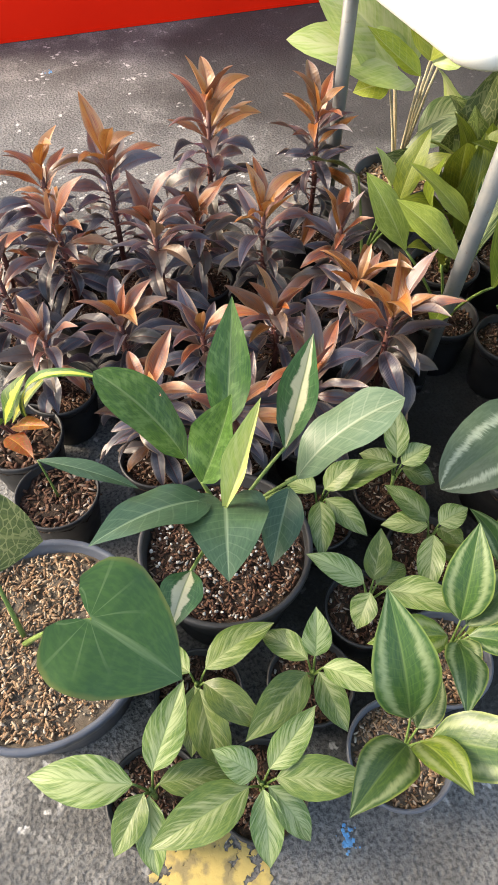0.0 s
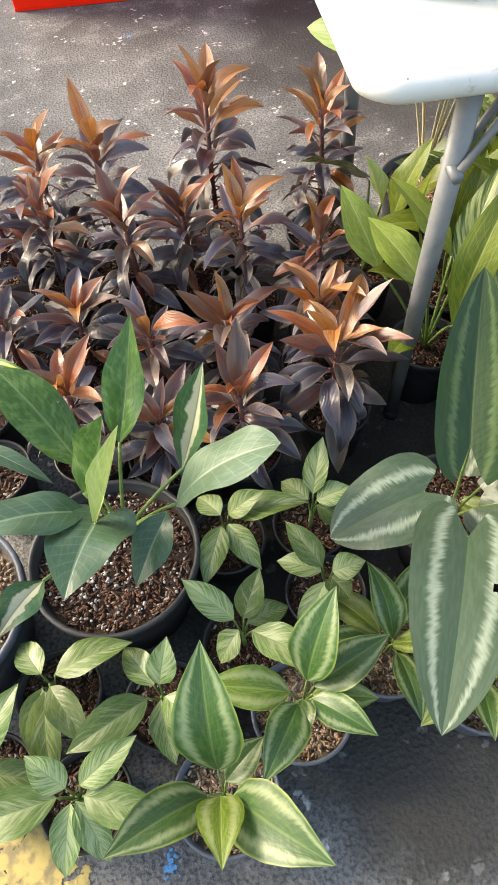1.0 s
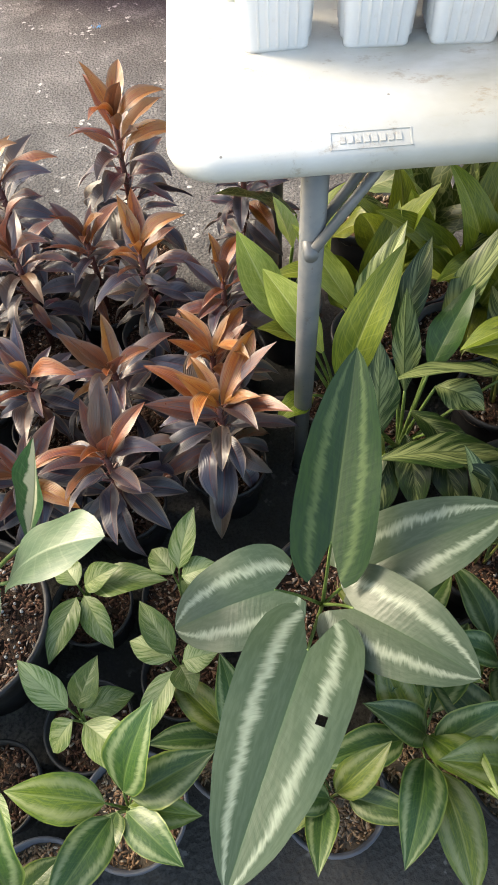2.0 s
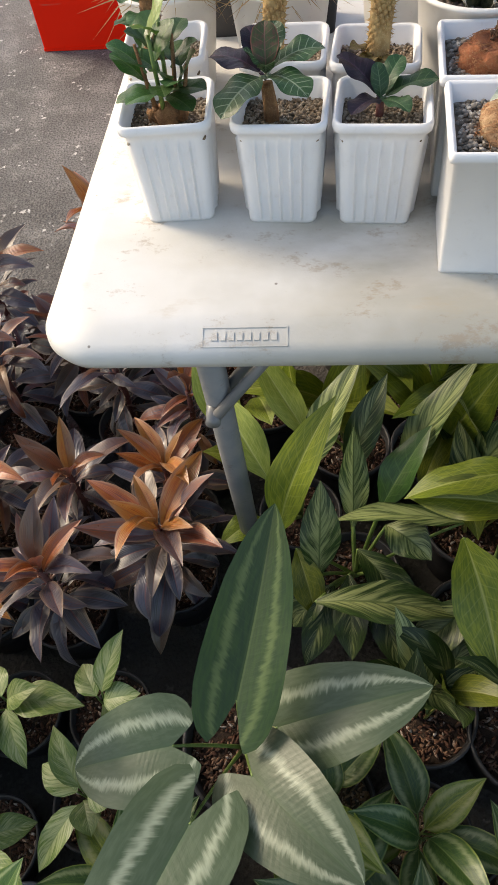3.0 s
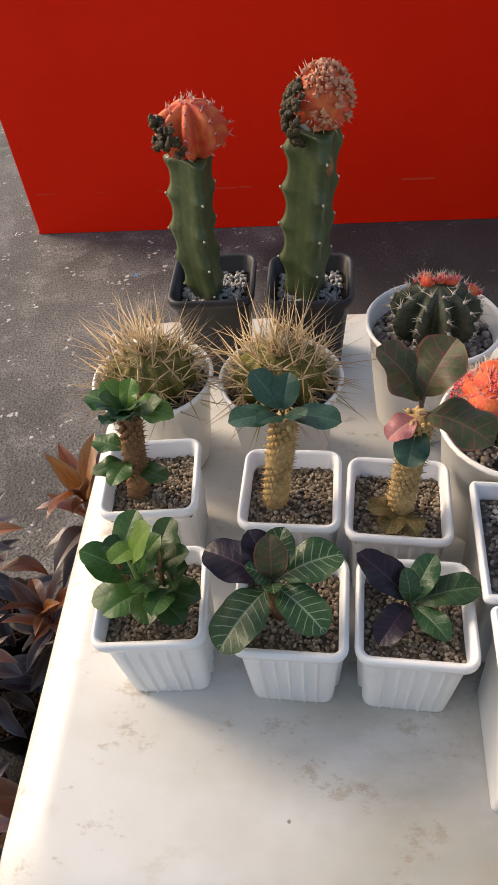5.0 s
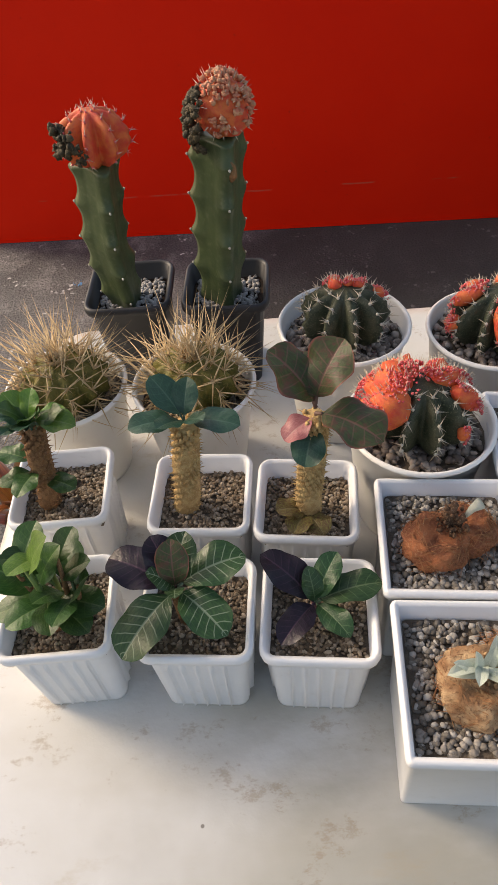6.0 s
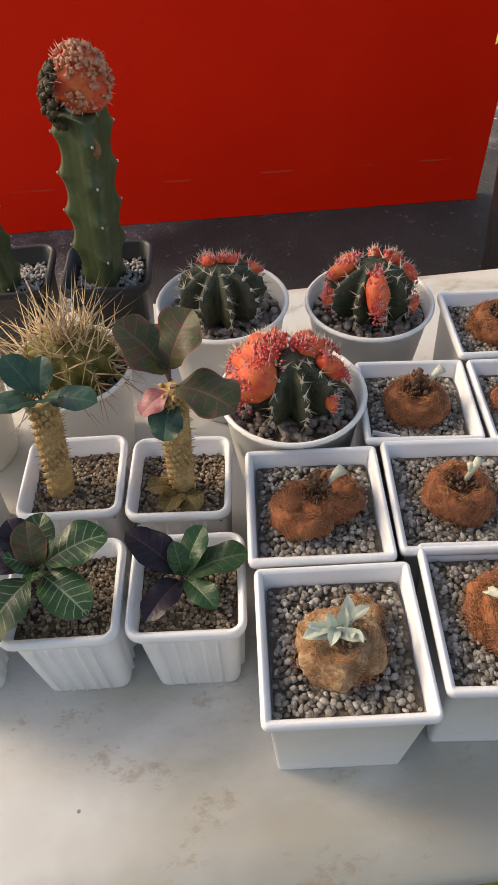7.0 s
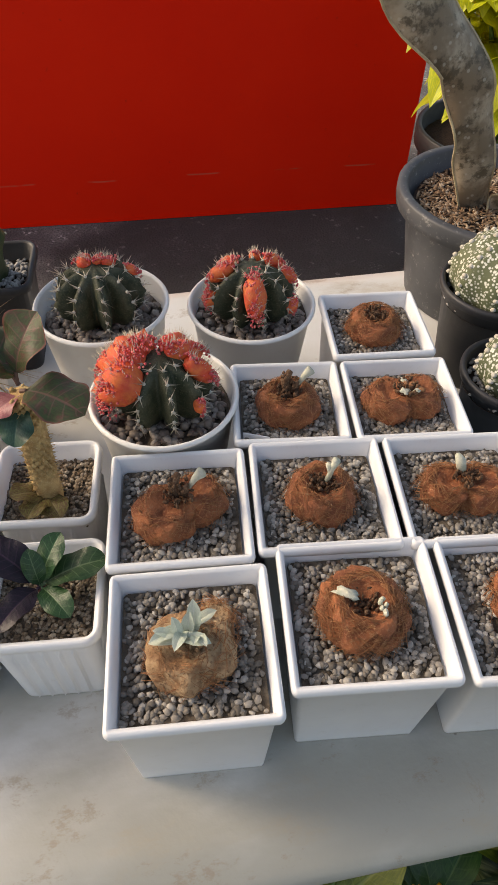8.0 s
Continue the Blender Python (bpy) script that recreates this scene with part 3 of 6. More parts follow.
# ---- plant colours ----
STALK_GREEN = tissue("green stalk", (0.10, 0.17, 0.04), (0.15, 0.22, 0.06), (0.22, 0.26, 0.1), 90.0, 0.45, 0.0004)
STALK_PALE = tissue("pale stalk", (0.52, 0.43, 0.27), (0.6, 0.52, 0.36), (0.3, 0.22, 0.12), 70.0, 0.5, 0.0004)
STALK_RED = tissue("dark red stem", (0.10, 0.03, 0.03), (0.14, 0.05, 0.04), (0.2, 0.1, 0.07), 90.0, 0.5, 0.0006)
SPATH = leaf_material("white streaked green leaf", (0.15, 0.215, 0.05), (0.08, 0.145, 0.032), (0.21, 0.28, 0.1), 0.32, "feather", (0.36, 0.40, 0.2), 9.0, 0.3, spread=0.6)
BANDED = leaf_material("silver banded leaf", (0.0629, 0.118, 0.0259), (0.0333, 0.0814, 0.0222), (0.118, 0.178, 0.0518), 0.36, "band", (0.252, 0.303, 0.148), 14.0, 0.2, (0.178, 0.229, 0.0518), band_at=0.64, band_width=0.24)
BANDED_YELLOW = leaf_material("yellow green banded leaf", (0.163, 0.215, 0.0259), (0.0814, 0.133, 0.0222), (0.222, 0.266, 0.074), 0.36, "band", (0.281, 0.311, 0.133), 14.0, 0.2, band_at=0.6, band_width=0.3)
SILVER = leaf_material("grey green silver banded leaf", (0.078, 0.112, 0.066), (0.06, 0.092, 0.05), (0.066, 0.106, 0.054), 0.38, "band", (0.33, 0.38, 0.28), 22.0, 0.12, spread=0.2)
SILVER_GREEN = leaf_material("fresh green banded leaf", (0.0277, 0.0677, 0.0111), (0.0184, 0.0492, 0.00984), (0.0554, 0.0984, 0.0246), 0.34, "band", (0.105, 0.16, 0.0523), 22.0, 0.15, spread=0.2)
MARBLED = leaf_material("cream marbled green leaf", (0.07, 0.16, 0.028), (0.04, 0.105, 0.024), (0.17, 0.26, 0.1), 0.3, "marbled", (0.11, 0.21, 0.06), 10.0, 0.1, thin=0.3, spread=0.2)
MARBLED_CREAM = leaf_material("cream and green leaf", (0.056, 0.128, 0.048), (0.032, 0.088, 0.032), (0.24, 0.28, 0.16), 0.32, "cream_centre", (0.44, 0.44, 0.304), 10.0, 0.15, spread=0.1)
BLUE_GREEN = leaf_material("blue green broad leaf", (0.062, 0.118, 0.062), (0.045, 0.092, 0.05), (0.19, 0.26, 0.16), 0.28, "plain", (0, 0, 0), 9.0, 0.22, spread=0.2)
PALE_BLUE = leaf_material("pale grey green broad leaf", (0.15, 0.22, 0.135), (0.10, 0.17, 0.10), (0.30, 0.36, 0.25), 0.3, "plain", (0, 0, 0), 9.0, 0.25, spread=0.1)
HEART = leaf_material("heart shaped green leaf", (0.058, 0.125, 0.03), (0.042, 0.1, 0.026), (0.2, 0.28, 0.12), 0.38, "radial", (0, 0, 0), 4.0, 0.04, (0.12, 0.15, 0.0375), spread=0.1, midrib=0.45)
AGLAO = leaf_material("mottled aglaonema leaf", (0.024, 0.056, 0.009), (0.012, 0.032, 0.006), (0.06, 0.095, 0.026), 0.4, "feather", (0.29, 0.33, 0.14), 8.0, 0.2, spread=0.5)
LIME_DEEP = leaf_material("yellow green strap leaf", (0.18, 0.215, 0.024), (0.095, 0.135, 0.0155), (0.276, 0.304, 0.092), 0.4, "plain", (0, 0, 0), 12.0, 0.25, thin=0.3, spread=0.4)
LIME = leaf_material("lime green leaf", (0.25, 0.3, 0.03), (0.13, 0.2, 0.025), (0.32, 0.36, 0.09), 0.38, "plain", (0, 0, 0), 12.0, 0.25, spread=0.35)
PALE = leaf_material("pale veined leaf", (0.42, 0.5, 0.17), (0.3, 0.4, 0.12), (0.5, 0.54, 0.28), 0.4, "feather", (0.5, 0.54, 0.28), 8.0, 0.4, spread=0.2)
PALE_LIME = leaf_material("pale yellow green leaf", (0.4, 0.45, 0.06), (0.26, 0.34, 0.045), (0.52, 0.55, 0.2), 0.4, "plain", (0, 0, 0), 8.0, 0.35, thin=0.3, spread=0.2)
LIME_PALE = leaf_material("pale lime strap leaf", (0.3, 0.36, 0.075), (0.2, 0.27, 0.045), (0.38, 0.43, 0.15), 0.42, "plain", (0, 0, 0), 12.0, 0.2, thin=0.3, spread=0.25)
SPECKLED_PALE = leaf_material("pale speckled green leaf", (0.13, 0.2, 0.075), (0.08, 0.14, 0.05), (0.3, 0.36, 0.18), 0.38, "feather", (0.42, 0.46, 0.27), 9.0, 0.2, spread=0.3)
SPECKLED = leaf_material("speckled green leaf", (0.0825, 0.12, 0.0263), (0.045, 0.075, 0.015), (0.15, 0.18, 0.06), 0.38, "netted", (0.247, 0.27, 0.112), 10.0, 0.1, spread=0.3)
YELLOW = leaf_material("yellow green bush leaf", (0.66, 0.62, 0.03), (0.45, 0.5, 0.03), (0.6, 0.6, 0.12), 0.45, "plain", (0, 0, 0), 7.0, 0.2, thin=0.35, spread=0.5)
DEEP = leaf_material("deep green glossy leaf", (0.05, 0.125, 0.03), (0.03, 0.085, 0.022), (0.12, 0.2, 0.07), 0.3, "plain", (0, 0, 0), 7.0, 0.25, spread=0.6)
GRASS = leaf_material("fresh green leaf", (0.12, 0.22, 0.035), (0.08, 0.16, 0.03), (0.2, 0.28, 0.09), 0.32, "plain", (0, 0, 0), 7.0, 0.25, spread=0.4)
TEAL = leaf_material("blue green rounded leaf", (0.035, 0.095, 0.06), (0.025, 0.07, 0.048), (0.07, 0.14, 0.1), 0.3, "plain", (0, 0, 0), 6.0, 0.25, spread=0.4)
VEINED = leaf_material("dark leaf with pale veins", (0.038, 0.088, 0.03), (0.022, 0.058, 0.022), (0.24, 0.3, 0.2), 0.33, "plain", (0, 0, 0), 8.0, 0.75, spread=0.3)
DARK_GREEN = leaf_material("dark green leaf", (0.03, 0.085, 0.028), (0.018, 0.055, 0.02), (0.13, 0.2, 0.1), 0.36, "plain", (0, 0, 0), 7.0, 0.4, spread=0.4)
PURPLE = leaf_material("dark purple leaf", (0.022, 0.012, 0.024), (0.015, 0.011, 0.018), (0.07, 0.035, 0.06), 0.33, "plain", (0, 0, 0), 8.0, 0.4, spread=0.3)
BRONZE = leaf_material("bronze red green leaf", (0.06, 0.095, 0.03), (0.055, 0.06, 0.026), (0.2, 0.1, 0.075), 0.5, "marbled", (0.12, 0.055, 0.036), 6.0, 0.5, (0.24, 0.085, 0.06), spread=0.3)
PINK = leaf_material("pink young leaf", (0.5, 0.2, 0.19), (0.4, 0.14, 0.13), (0.55, 0.3, 0.27), 0.4, "plain", (0, 0, 0), 6.0, 0.3)
WITHERED = leaf_material("withered leaf", (0.2, 0.17, 0.05), (0.12, 0.06, 0.03), (0.26, 0.2, 0.1), 0.6, "plain", (0, 0, 0), 6.0, 0.3, spread=0.5)
CROTON = leaf_material("yellow and green croton leaf", (0.06, 0.14, 0.02), (0.04, 0.1, 0.02), (0.5, 0.5, 0.08), 0.3, "cream_centre", (0.42, 0.46, 0.07), 8.0, 0.3)
CROTON_RED = leaf_material("red and orange croton leaf", (0.36, 0.05, 0.02), (0.22, 0.12, 0.02), (0.5, 0.25, 0.04), 0.3, "plain", (0, 0, 0), 8.0, 0.4)
CACTUS = tissue("grey green cactus skin", (0.045, 0.067, 0.027), (0.064, 0.086, 0.036), (0.1, 0.115, 0.06), 25.0, 0.42, 0.0008)
CACTUS_DARK = tissue("dark green cactus skin", (0.022, 0.032, 0.016), (0.06, 0.062, 0.036), (0.13, 0.135, 0.085), 90.0, 0.5, 0.0008)
CRUST = tissue("dark brown cactus crust", (0.03, 0.024, 0.014), (0.06, 0.045, 0.022), (0.3, 0.2, 0.11), 140.0, 0.7, 0.0015)
CACTUS_OLIVE = tissue("olive cactus skin", (0.085, 0.085, 0.016), (0.17, 0.145, 0.03), (0.3, 0.22, 0.07), 80.0, 0.6, 0.001)
CORAL = tissue("coral red cactus skin", (0.66, 0.07, 0.035), (0.74, 0.17, 0.05), (0.66, 0.07, 0.07), 90.0, 0.5, 0.0012)
CORAL_TIP = tissue("pink red cactus knobs", (0.66, 0.06, 0.085), (0.72, 0.17, 0.16), (0.78, 0.36, 0.3), 200.0, 0.5, 0.0008)
RUST = tissue("rusty cactus knobs", (0.58, 0.17, 0.1), (0.62, 0.33, 0.19), (0.3, 0.12, 0.06), 200.0, 0.6, 0.001)
SPINE_GOLD = tissue("straw coloured spines", (0.5, 0.33, 0.16), (0.62, 0.47, 0.28), (0.3, 0.16, 0.08), 60.0, 0.5, 0.0003)
SPINE_PALE = tissue("pale spines", (0.62, 0.55, 0.45), (0.5, 0.42, 0.32), (0.3, 0.2, 0.14), 80.0, 0.5, 0.0003)
AREOLE = tissue("woolly areoles", (0.6, 0.57, 0.5), (0.5, 0.46, 0.38), (0.35, 0.3, 0.22), 200.0, 0.9, 0.0006)
BARK_GOLD = tissue("golden thorny bark", (0.56, 0.38, 0.17), (0.42, 0.25, 0.1), (0.66, 0.5, 0.27), 140.0, 0.8, 0.003)
BARK_BROWN = tissue("brown thorny bark", (0.28, 0.14, 0.06), (0.19, 0.09, 0.04), (0.4, 0.26, 0.14), 140.0, 0.8, 0.003)
TUBER = tissue("rusty brown tuber skin", (0.37, 0.125, 0.052), (0.21, 0.068, 0.032), (0.46, 0.23, 0.12), 75.0, 0.8, 0.004)
TUBER_TAN = tissue("tan tuber skin", (0.52, 0.35, 0.2), (0.30, 0.16, 0.08), (0.12, 0.05, 0.025), 70.0, 0.85, 0.005)
ROOT_HAIR = tissue("brown root hairs", (0.36, 0.16, 0.07), (0.24, 0.1, 0.045), (0.48, 0.28, 0.15), 50.0, 0.85, 0.0003)
ROOT_DARK = tissue("dark dry crown scales", (0.14, 0.07, 0.038), (0.07, 0.035, 0.02), (0.36, 0.25, 0.16), 160.0, 0.9, 0.001)
SPROUT = tissue("pale silvery sprout", (0.56, 0.54, 0.44), (0.44, 0.46, 0.36), (0.66, 0.64, 0.56), 120.0, 0.7, 0.0005)
SUCCULENT = leaf_material("silvery succulent leaf", (0.58, 0.62, 0.54), (0.46, 0.53, 0.44), (0.68, 0.7, 0.63), 0.6, "plain", (0, 0, 0), 5.0, 0.2)
def dragon_skin():
    s = Shader("grey mottled twisted leaf", 0.5, 0.4)
    c = s.mix(s.step(s.noise(16.0, 5.0, None, 0.65), 0.4, 0.6), (0.40, 0.32, 0.235), (0.19, 0.135, 0.088))
    c = s.mix(s.math("MULTIPLY", s.step(s.noise(38.0, 6.0, None, 0.7), 0.5, 0.62), 0.85), c, (0.07, 0.05, 0.03))
    c = s.mix(s.math("MULTIPLY", s.step(s.voronoi(110.0), 0.25, 0.12), 0.4), c, (0.55, 0.5, 0.42))
    s.colour(c)
    s.bump(s.noise(90.0, 4.0), 0.001, 0.5)
    return s.mat


DRAGON = dragon_skin()
LABEL_PAPER = plastic("white plastic tag", (0.8, 0.8, 0.8), (0.75, 0.75, 0.74), 0.4)
DOME = None


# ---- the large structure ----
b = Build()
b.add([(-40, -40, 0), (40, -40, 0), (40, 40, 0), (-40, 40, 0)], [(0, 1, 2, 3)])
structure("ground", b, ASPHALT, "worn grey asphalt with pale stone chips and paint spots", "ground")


def splash(name, x, y, r, material, label, seed, pieces=6, stretch=1.0):
    """A worn paint patch: several ragged, thin blots close together."""
    rnd = random.Random(seed)
    b, n = Build(), 22
    for p in range(pieces):
        a0 = rnd.uniform(0, 6.283)
        q = r * 1.1 * rnd.random() ** 0.75
        cx_, cy_, rr = x + q * math.cos(a0), y + q * stretch * math.sin(a0), r * rnd.uniform(0.04, 0.24) * (1.2 - q / r * 0.6)
        rows = []
        for f, z in ((1.0, 0.0), (0.96, 0.0010 + 0.00001 * p), (0.5, 0.0012 + 0.00001 * p)):
            row = []
            for i in range(n):
                a = 2 * math.pi * i / n
                k = 1 + 0.3 * noise.noise(Vector((math.cos(a) * 16, math.sin(a) * 16, seed + p))) + 0.55 * noise.noise(Vector((math.cos(a) * 2.3, math.sin(a) * 2.3, seed + p))) + 0.4 * noise.noise(Vector((math.cos(a) * 7, math.sin(a) * 7, seed + p)))
                row.append(Vector((cx_ + rr * f * k * math.cos(a), cy_ + rr * f * k * stretch * math.sin(a), z)))
            rows.append(row)
        b.rings(rows, False, True)
    structure(name, b, material, label, "paint")


YELLOW_PAINT = paint_splash("worn yellow road paint", (0.48, 0.36, 0.12), 38.0)
BLUE_PAINT = paint_splash("blue paint", (0.10, 0.33, 0.62), 120.0)
splash("paint_yellow", -1.032, -0.540, 0.075, YELLOW_PAINT, "worn yellow paint patch on the asphalt", 3, 110, 0.9)
splash("paint_yellow_small", -1.215, -0.48, 0.014, YELLOW_PAINT, "small worn yellow paint spot on the asphalt", 5, 12)
splash("paint_blue", -0.840, -0.573, 0.016, BLUE_PAINT, "small blue paint splash on the asphalt", 7, 26, 1.2)
splash("paint_blue_far", -0.619, 1.899, 0.022, BLUE_PAINT, "faint blue paint spot on the asphalt", 8, 8, 1.2)

# red board
RB_A, RB_B = Vector((-1.008, 2.250, 0)), Vector((1.104, 1.975, 0))
red_turn = math.degrees(math.atan2(RB_B.y - RB_A.y, RB_B.x - RB_A.x))
red_len = (RB_B - RB_A).length
board = thing("red_board", RB_A.x, RB_A.y, 0.0, "large red painted board standing on the asphalt", "board", turn=red_turn)
b = Build()
b.rings([[Vector(p) + Vector((0, 0, z)) for p in ((0.0, 0, 0), (red_len, 0, 0), (red_len, 0.05, 0), (0, 0.05, 0))] for z in (0.0, 0.6, 1.15)])
panel = part("panel", b.mesh("panel", False), RED, board)
bev = panel.modifiers.new("edge", "BEVEL")
bev.width, bev.segments = 0.004, 2
b = Build()
b.rings([[Vector(p) for p in ((0.0, -0.003, z), (red_len, -0.003, z), (red_len, -0.001, z), (0, -0.001, z))] for z in (0.002, 0.012)])
part("bottom_edge", b.mesh("bottom_edge", False), RED, board, "worn red bottom edge")

# ---- the table ----
TABLE_TURN, TX, TY, TL, TD = -5.0, -0.449, -0.012, 1.22, 0.672
table = thing("folding_table", TX, TY, 0.0, "white moulded plastic folding table with grey steel legs", "table", turn=TABLE_TURN)
on_table = table.matrix_world.copy()
b = Build()
cx, cy = TL / 2, TD / 2
prof = [(0.07, 0.703), (0.030, 0.697), (0.018, 0.698), (0.008, 0.705), (0.0045, 0.714), (0.005, 0.721), (0.008, 0.726), (0.014, 0.7295), (0.028, 0.7345), (0.036, 0.7368), (0.042, 0.737)]
b.rings([[p + Vector((cx, cy, 0)) for p in rrect(cx - i, max(0.052 - i * 0.5, 0.004), z, 12, 6, cy - i)] for i, z in prof])
part("tabletop", b, TABLE, table, "stained white plastic top with rounded corners")


def local(p):
    return on_table.inverted() @ Vector(p)


def steel_leg(foot, top):
    f, t = local(foot), local(top)
    b = Build()
    m = f.lerp(t, 0.33)
    b.tube([f, m, m.lerp(t, 0.004), t], [0.0115, 0.0115, 0.0145, 0.0145], 16)
    leg = part("leg", b, STEEL, table)
    b = Build()
    b.tube([f, f.lerp(t, 0.03)], 0.0145, 14)
    part("foot_cap", b, BLACK, leg, "black plastic foot cap")
    return leg


steel_leg((-0.288, 0.088, 0.0), (-0.299, 0.028, 0.705))
steel_leg((-0.240, 0.590, 0.0), (-0.249, 0.560, 0.705))
steel_leg(on_table @ Vector((1.12, 0.07, 0)), on_table @ Vector((1.10, 0.08, 0.705)))
steel_leg(on_table @ Vector((1.12, 0.60, 0)), on_table @ Vector((1.10, 0.59, 0.705)))
for dy in (-0.012, 0.010):
    b = Build()
    b.tube([local((-0.305, 0.026 + dy, 0.585)), local((-0.195, 0.060 + dy, 0.705))], 0.0062, 8)
    part("brace", b, STEEL, table)
b = Build()
b.tube([local((-0.304, 0.008, 0.588)), local((-0.302, 0.050, 0.588))], 0.008, 12)
part("bracket", b, STEEL, table)
b = Build()
b.tube([local((-0.299, 0.030, 0.68)), local((-0.249, 0.560, 0.68))], 0.011, 12)
part("crossbar", b, STEEL, table)
b = Build()
b.ball(local((-0.252, -0.004, 0.704)), 0.042, 0.006, 0.011, 20, 8)
part("latch_tab", b, TABLE, table, "rounded plastic tab under the front edge")
# raised maker's plate on the front rim: a frame with plain bars
def rim_point(u, v, lift):
    z = np.interp(v, [0.005, 0.008, 0.014, 0.028, 0.036, 0.042], [0.721, 0.726, 0.7295, 0.7345, 0.7368, 0.737])
    return Vector((u, v, float(z) + lift))
U0, U1, V0, V1 = 0.152, 0.225, 0.010, 0.027
b = Build()
def rim_bar(u0, v0, u1, v1, lift=0.0008):
    lo = [rim_point(u0, v0, -0.001), rim_point(u1, v0, -0.001), rim_point(u1, v1, -0.001), rim_point(u0, v1, -0.001)]
    b.rings([lo, [p + Vector((0, -lift * 0.3, lift + 0.001)) for p in lo]])
rim_bar(U0, V0, U1, V0 + 0.0013)
rim_bar(U0, V1 - 0.0013, U1, V1)
rim_bar(U0, V0, U0 + 0.0013, V1)
rim_bar(U1 - 0.0013, V0, U1, V1)
for k in range(8):
    u = U0 + 0.0085 + k * 0.0072
    rim_bar(u, V0 + 0.005, u + 0.0048, V1 - 0.005, 0.0009)
part("nameplate", b.mesh("nameplate", False), TABLE, table, "raised moulded nameplate")


# ---- pots on the table ----
ZT = 0.737
_POTS = {}


def shared(key, maker):
    if key not in _POTS:
        _POTS[key] = maker().mesh(key[0])
    return _POTS[key]


def fluted_pot(t, seed):
    part("pot", shared(("pot", "fluted"), lambda: square_pot(0.081, 0.064, 0.100, 0.011, 0.0036, 0.009, 5)), WHITE, t, "white fluted square pot")
    part("soil", shared(("soil", "fluted"), lambda: sheet_disc(0, 0.0915, 0.0343, 0.008)), BED, t)
    k = seed % 3
    part("gravel", shared(("gravel", "fluted", k), lambda: stones(0, 0.0925, 0.0019, 900, 0.0330, seed=k)), GRAVEL_BROWN, t, kind="stuff")


def square_white_pot(t, seed, w=0.107, material=None):
    part("pot", shared(("pot", "square", w), lambda: square_pot(w, w * 0.83, 0.116, 0.004, 0.0034, 0.009, 0, 0.88)), WHITE, t, "white square pot")
    part("soil", shared(("soil", "square", w), lambda: sheet_disc(0, 0.1015, w / 2 - 0.0076, 0.003)), BED, t)
    k = seed % 3
    part("gravel", shared(("gravel", "square", w, k), lambda: stones(0, 0.1025, 0.0025, 1050, w / 2 - 0.0096, seed=10 + k)), material or GRAVEL, t, kind="stuff")


def round_white_pot(t, r, h, seed, fill=0.86, stone=0.0042, material=None):
    part("pot", shared(("pot", "round", r, h), lambda: round_pot(r, r * 0.72, h, 0.003, 0.006, fill)), CREAM, t, "cream white round plastic pot")
    part("soil", sheet_disc(r * 0.93 - 0.003, h * fill - 0.003, seed=seed), BED, t)
    part("gravel", stones(r * 0.9 - 0.005, h * fill, stone, int(400 * (0.0042 / stone) ** 1.6), seed=seed, flat=0.8), material or PEBBLE, t, kind="stuff")


def thorny_trunk(t, base, top, r, material, seed=0, thorns=190):
    rnd = random.Random(seed)
    b = Build()
    base, top = Vector(base), Vector(top)
    path = [base.lerp(top, k / 8) + Vector((0.0015 * math.sin(k * 1.3 + seed), 0.0015 * math.cos(k * 1.7), 0)) for k in range(9)]
    b.tube(path, [r * (1.1, 1.05, 1.0, 1.0, 0.98, 0.95, 0.93, 0.9, 0.8)[k] for k in range(9)], 14)
    d = (top - base).normalized()
    a = d.orthogonal().normalized()
    c = d.cross(a)
    for k in range(thorns):
        f, an = k / thorns, k * 2.39996
        rad = a * math.cos(an) + c * math.sin(an)
        p = base.lerp(top, f) + rad * r * 0.9
        b.ball(p, 0.0023, 0.0023, 0.0028, 5, 4)
        b.spine(p, rad + d * rnd.uniform(-0.3, 0.5), rnd.uniform(0.0035, 0.007), 0.0009)
    return part("trunk", b, material, t)


def rosette(t, key, maker, material, p, leaves, name="leaf", label=""):
    v = leaf_variants(key, 3, maker)
    for k, (az, pitch, sc) in enumerate(leaves):
        part(name, v[k % len(v)], material, t, label, leaf_pose(p, az, pitch, 0, sc))


def small_leaf(L, W, shape="oval", **kw):
    return lambda k: leaf_blade(L, W, shape, kw.get("pet", 0.006), 35, kw.get("ba", 20), kw.get("bend", -35), kw.get("fold", 14), kw.get("wave", 0.12), 12, 4, k, 0.0012, curl=0.1)


SEEDLINGS = "seedlings in white fluted pots"
